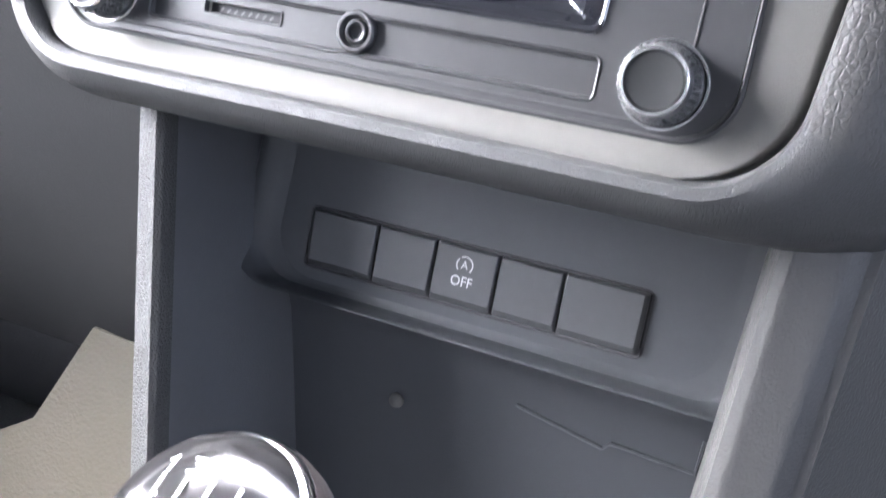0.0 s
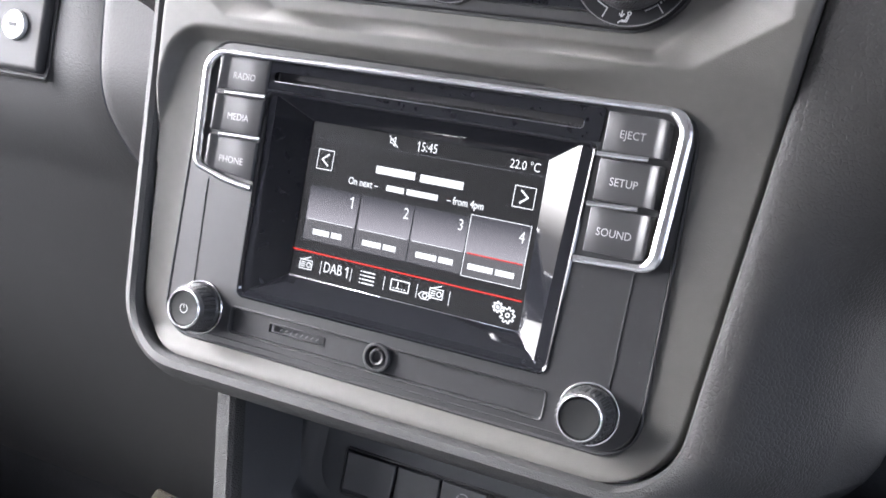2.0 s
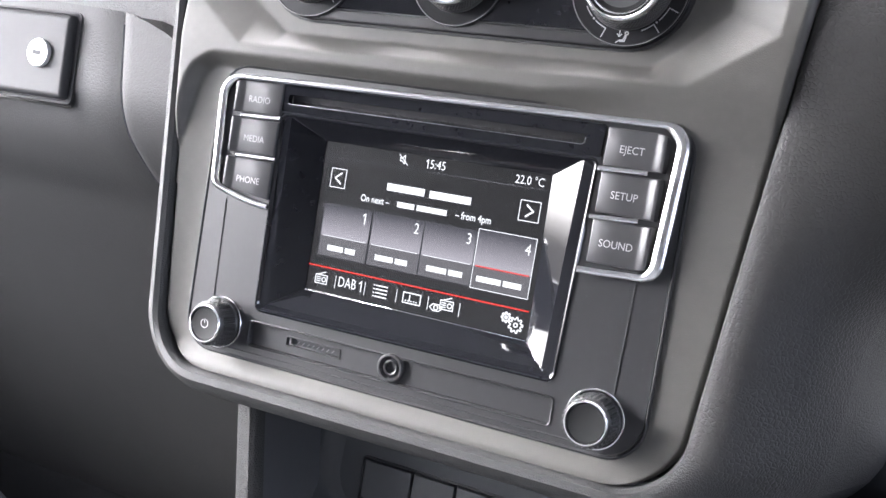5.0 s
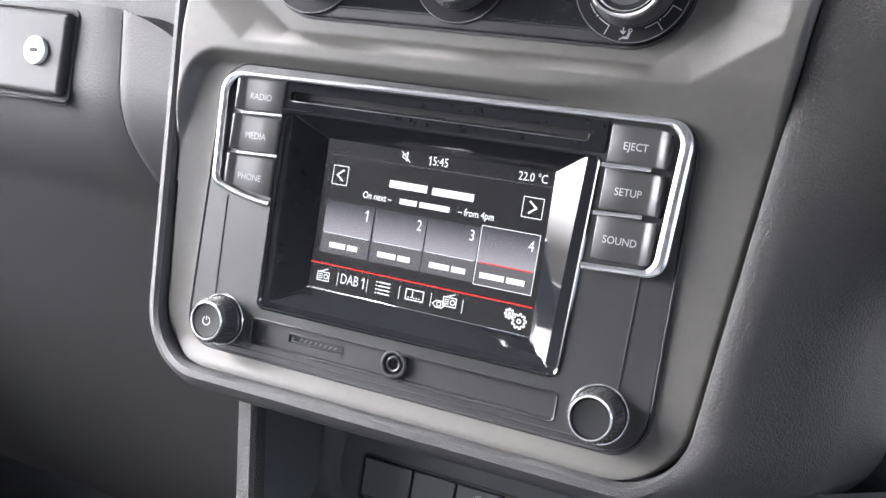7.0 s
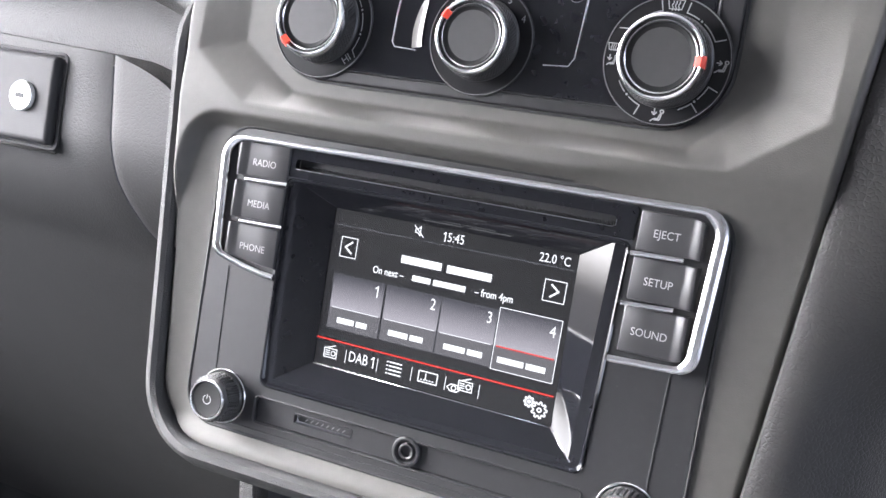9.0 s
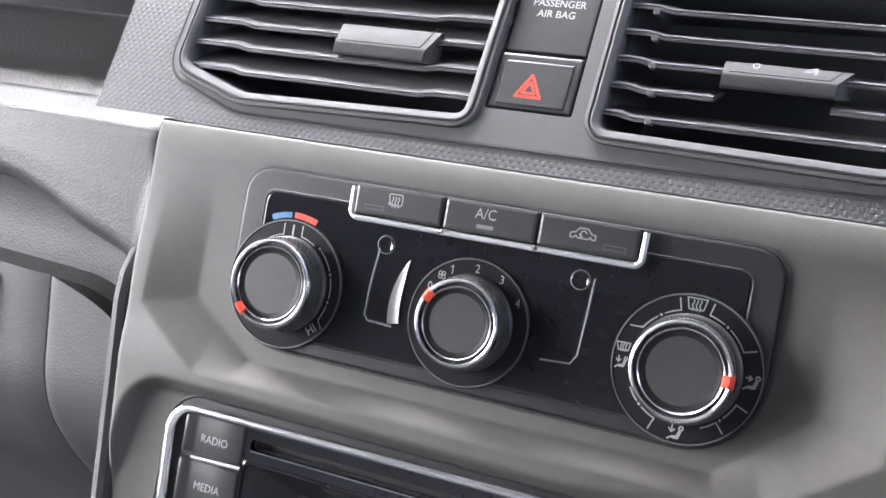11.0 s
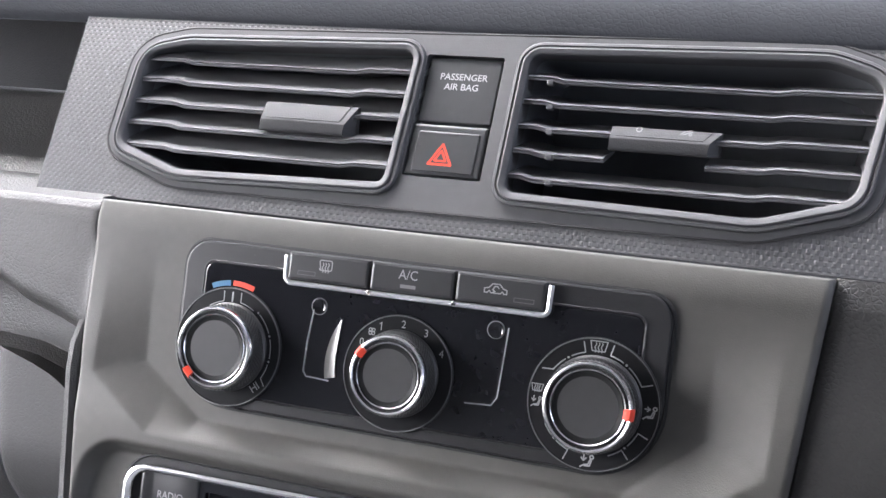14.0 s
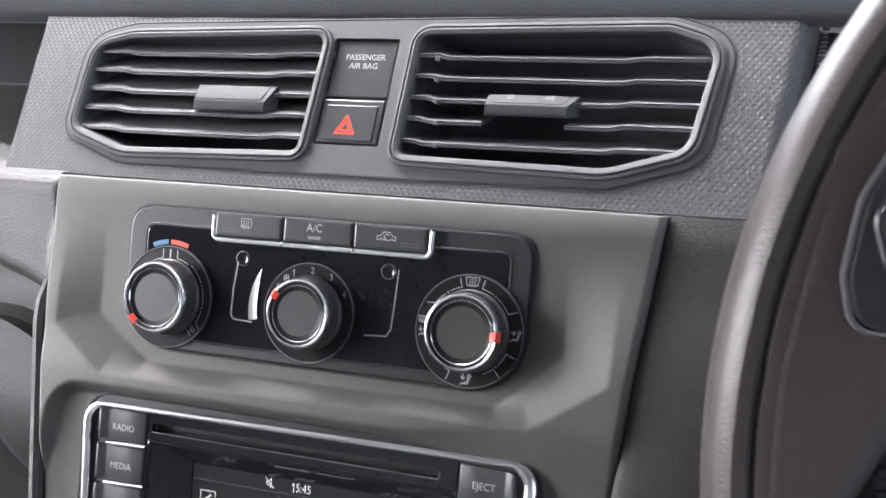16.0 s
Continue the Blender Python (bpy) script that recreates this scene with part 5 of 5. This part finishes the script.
def build_gear():
    g = thing("gear_lever", (10, -20, -330), "gear lever with a black and chrome knob", "gear lever")
    axis = pose(0, 0, 0, 38, -8, 0)
    centre = Vector((42, -92, -115.8))
    def spun(profile, seg=56):
        bm = turned((0, 0), profile, seg)
        # turned() works round y: stand it up, top along +z, then lean it towards the seat
        bmesh.ops.transform(bm, matrix=Matrix.Translation(centre) @ Matrix.Scale(1.02, 4) @ axis @ pose(0, 0, 0, -90), verts=bm.verts[:])
        return bm
    part("knob", spun([(6, 70), (9, 60), (13, 44), (19, 26), (23.5, 10), (25.0, 0), (24.8, -7), (23.9, -11.6), (22.5, -14.6), (21.4, -15.8)]), RIM, g, "black leather-look knob")
    part("chrome_ring", spun([(22.6, -14.2), (22.5, -15.2), (21.9, -16.3), (21.0, -16.9), (20.2, -17.0)]), BRIGHT, g, "polished chrome ring")
    part("top_cap", spun([(20.2, -16.5), (20.0, -18.2), (17, -20.4), (12, -22.2), (6, -23.2), (0.5, -23.5)]), SMOKE, g, "smoked metal cap with gate pattern")
    bm = bmesh.new()
    def flat(x0, x1, z0, z1):
        vs = []
        for x, z in box_poly(x0, x1, z0, z1):
            y = -23.9 + (x * x + z * z) * 0.0115
            vs.append(bm.verts.new((x, y, z)))
        bm.faces.new(vs)
    for x in (-9, -3, 3, 9):
        flat(x - 0.5, x + 0.5, 0.2, 5)
        if x < 5:
            flat(x - 0.5, x + 0.5, -5, -0.2)
    flat(-9.4, 9.4, -0.5, 0.5)
    bmesh.ops.transform(bm, matrix=Matrix.Translation(centre) @ Matrix.Scale(1.02, 4) @ axis @ pose(0, 0, 0, -90), verts=bm.verts[:])
    gate = part("gate_pattern", bm, PRINT, g, smooth=False)
    bm = bmesh.new()
    for x, lines in ((-9, [[(-0.8, 0.8), (0.2, 1.8), (0.2, -1.8)]]), (-3, [[(-1, 1.8), (1, 1.8), (0, 0.4), (1, -0.4), (0.6, -1.6), (-1, -1.8)]]), (3, [[(1, 1.8), (-0.9, 1.8), (-1, 0.2), (0.7, 0.3), (0.9, -1.2), (-1, -1.8)]])):
        for line in lines:
            for (ax, az), (bx, bz) in zip(line, line[1:]):
                d = Vector((bx - ax, bz - az)).normalized() * 0.4
                quad = [(ax - d.y - d.x, az + d.x - d.y), (bx - d.y + d.x, bz + d.x + d.y), (bx + d.y + d.x, bz - d.x + d.y), (ax + d.y - d.x, az - d.x - d.y)]
                bm.faces.new([bm.verts.new((x + u, -23.95 + ((x + u) ** 2 + (7.6 + v) ** 2) * 0.0115, 7.6 + v)) for u, v in quad])
    bmesh.ops.transform(bm, matrix=Matrix.Translation(centre) @ Matrix.Scale(1.02, 4) @ axis @ pose(0, 0, 0, -90), verts=bm.verts[:])
    part("gear_digits", bm, PRINT, gate, smooth=False)
    part("shaft", spun([(7, 250), (7, 60)], 24), RIM, g)


build_gear()


def build_footwell():
    bm = bmesh.new()
    pts = [(-368, -243), (-310, -247), (-250, -640), (-600, -640), (-500, -385), (-405, -326)]
    vs = [bm.verts.new((x, 350 + 0.12 * (z + 240), z)) for x, z in pts]
    f = bm.faces.new(vs)
    ext = bmesh.ops.extrude_face_region(bm, geom=[f])
    bmesh.ops.translate(bm, vec=(0, 4, 0), verts=[v for v in ext["geom"] if isinstance(v, bmesh.types.BMVert)])
    solid("footwell_mat", bm, TAN, (-400, 360, -640), "tan carpet mat standing up the passenger footwell", "mat", smooth=False)


build_footwell()


def build_wheel():
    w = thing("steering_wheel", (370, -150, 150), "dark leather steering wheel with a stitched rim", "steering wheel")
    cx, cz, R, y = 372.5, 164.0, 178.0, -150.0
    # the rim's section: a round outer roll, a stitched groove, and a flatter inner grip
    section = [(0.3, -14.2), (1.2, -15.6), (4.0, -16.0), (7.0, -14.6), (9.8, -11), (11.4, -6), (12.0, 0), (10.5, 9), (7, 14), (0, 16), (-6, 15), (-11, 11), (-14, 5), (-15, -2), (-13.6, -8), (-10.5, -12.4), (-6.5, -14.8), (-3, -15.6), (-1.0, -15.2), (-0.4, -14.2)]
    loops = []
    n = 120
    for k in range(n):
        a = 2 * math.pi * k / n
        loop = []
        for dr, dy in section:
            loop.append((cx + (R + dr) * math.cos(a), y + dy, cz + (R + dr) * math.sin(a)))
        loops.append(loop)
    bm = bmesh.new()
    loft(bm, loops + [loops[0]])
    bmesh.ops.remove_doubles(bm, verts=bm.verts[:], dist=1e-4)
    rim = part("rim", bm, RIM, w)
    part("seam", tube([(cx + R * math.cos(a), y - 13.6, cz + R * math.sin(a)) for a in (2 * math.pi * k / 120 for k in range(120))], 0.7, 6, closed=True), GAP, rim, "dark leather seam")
    part("hub", slab([(cx - 92, cz - 62), (cx - 60, cz - 88), (cx + 60, cz - 88), (cx + 92, cz - 62), (cx + 92, cz + 46), (cx + 60, cz + 66), (cx - 60, cz + 66), (cx - 92, cz + 46)], 22, y + 2, y + 55, 10, 6), DARK, w)
    for s in (-1, 1):
        px = lambda d: cx + s * d
        sp = part("spoke", slab([(px(169), cz - 64), (px(162), cz - 62), (px(157), cz - 12), (px(150), cz + 4), (px(86), cz + 12), (px(86), cz + 84), (px(150), cz + 88), (px(168), cz + 66), (px(177.2), cz + 14), (px(177.2), cz - 22)], [3, 3, 12, 10, 6, 6, 20, 24, 10, 20], y - 15.6, y + 20, 5, 8), RIM, w)
        grip = part("thumb_grip", slab([(px(160), cz - 50), (px(118), cz - 46), (px(112), cz + 2), (px(155), cz + 2)], 5, y - 7, y + 14, 3, 5), DARK, w, "dark ribbed thumb grip")
        for k in range(7):
            z = cz - 40 + 5.6 * k
            part("rib", slab(box_poly(min(px(153), px(122)), max(px(153), px(122)), z, z + 3.2), 1.2, y - 9.2, y - 5, 1.0, 3), DARK, grip)
        pad = part("button_pad", slab([(px(162.4), cz + 36), (px(160), cz + 25.2), (px(92), cz + 22), (px(92), cz + 76), (px(148), cz + 76), (px(160), cz + 52)], [8, 6, 4, 4, 12, 12], y - 17.6, y - 10, 1.2, 6), DARK, sp, "dark pad of thumb buttons")
        part("pad_edge", hoop([(px(163.6), cz + 36), (px(161), cz + 24), (px(91), cz + 20.8), (px(91), cz + 77.2), (px(148.6), cz + 77.2), (px(161.2), cz + 52.6)], [8, 6, 4, 4, 12, 12], [(0, y - 12), (0, y - 16.6), (0.5, y - 17.8), (1.3, y - 17.6), (1.6, y - 12)], 6), SLAT, sp)
        part("thumb_button", slab([(px(157), cz + 48), (px(153), cz + 36), (px(118), cz + 33), (px(112), cz + 64), (px(146), cz + 68)], 6, y - 20, y - 14, 2, 6), BUTTON, pad)
        part("button_edge", hoop([(px(158.4), cz + 48), (px(154), cz + 34.6), (px(117), cz + 31.6), (px(111), cz + 65), (px(146.8), cz + 69.4)], 6.6, [(0, y - 16), (0, y - 18), (0.6, y - 18.8), (1.3, y - 18), (1.3, y - 16)], 6), CHROME, pad)
    part("lower_spoke", slab([(cx - 28, cz - 165), (cx + 28, cz - 165), (cx + 40, cz - 80), (cx - 40, cz - 80)], 6, y + 4, y + 26, 4), CHROME, w)
    part("column", turned((cx, cz), [(60, y + 330), (60, y + 50)], 40), DARK, w)


build_wheel()
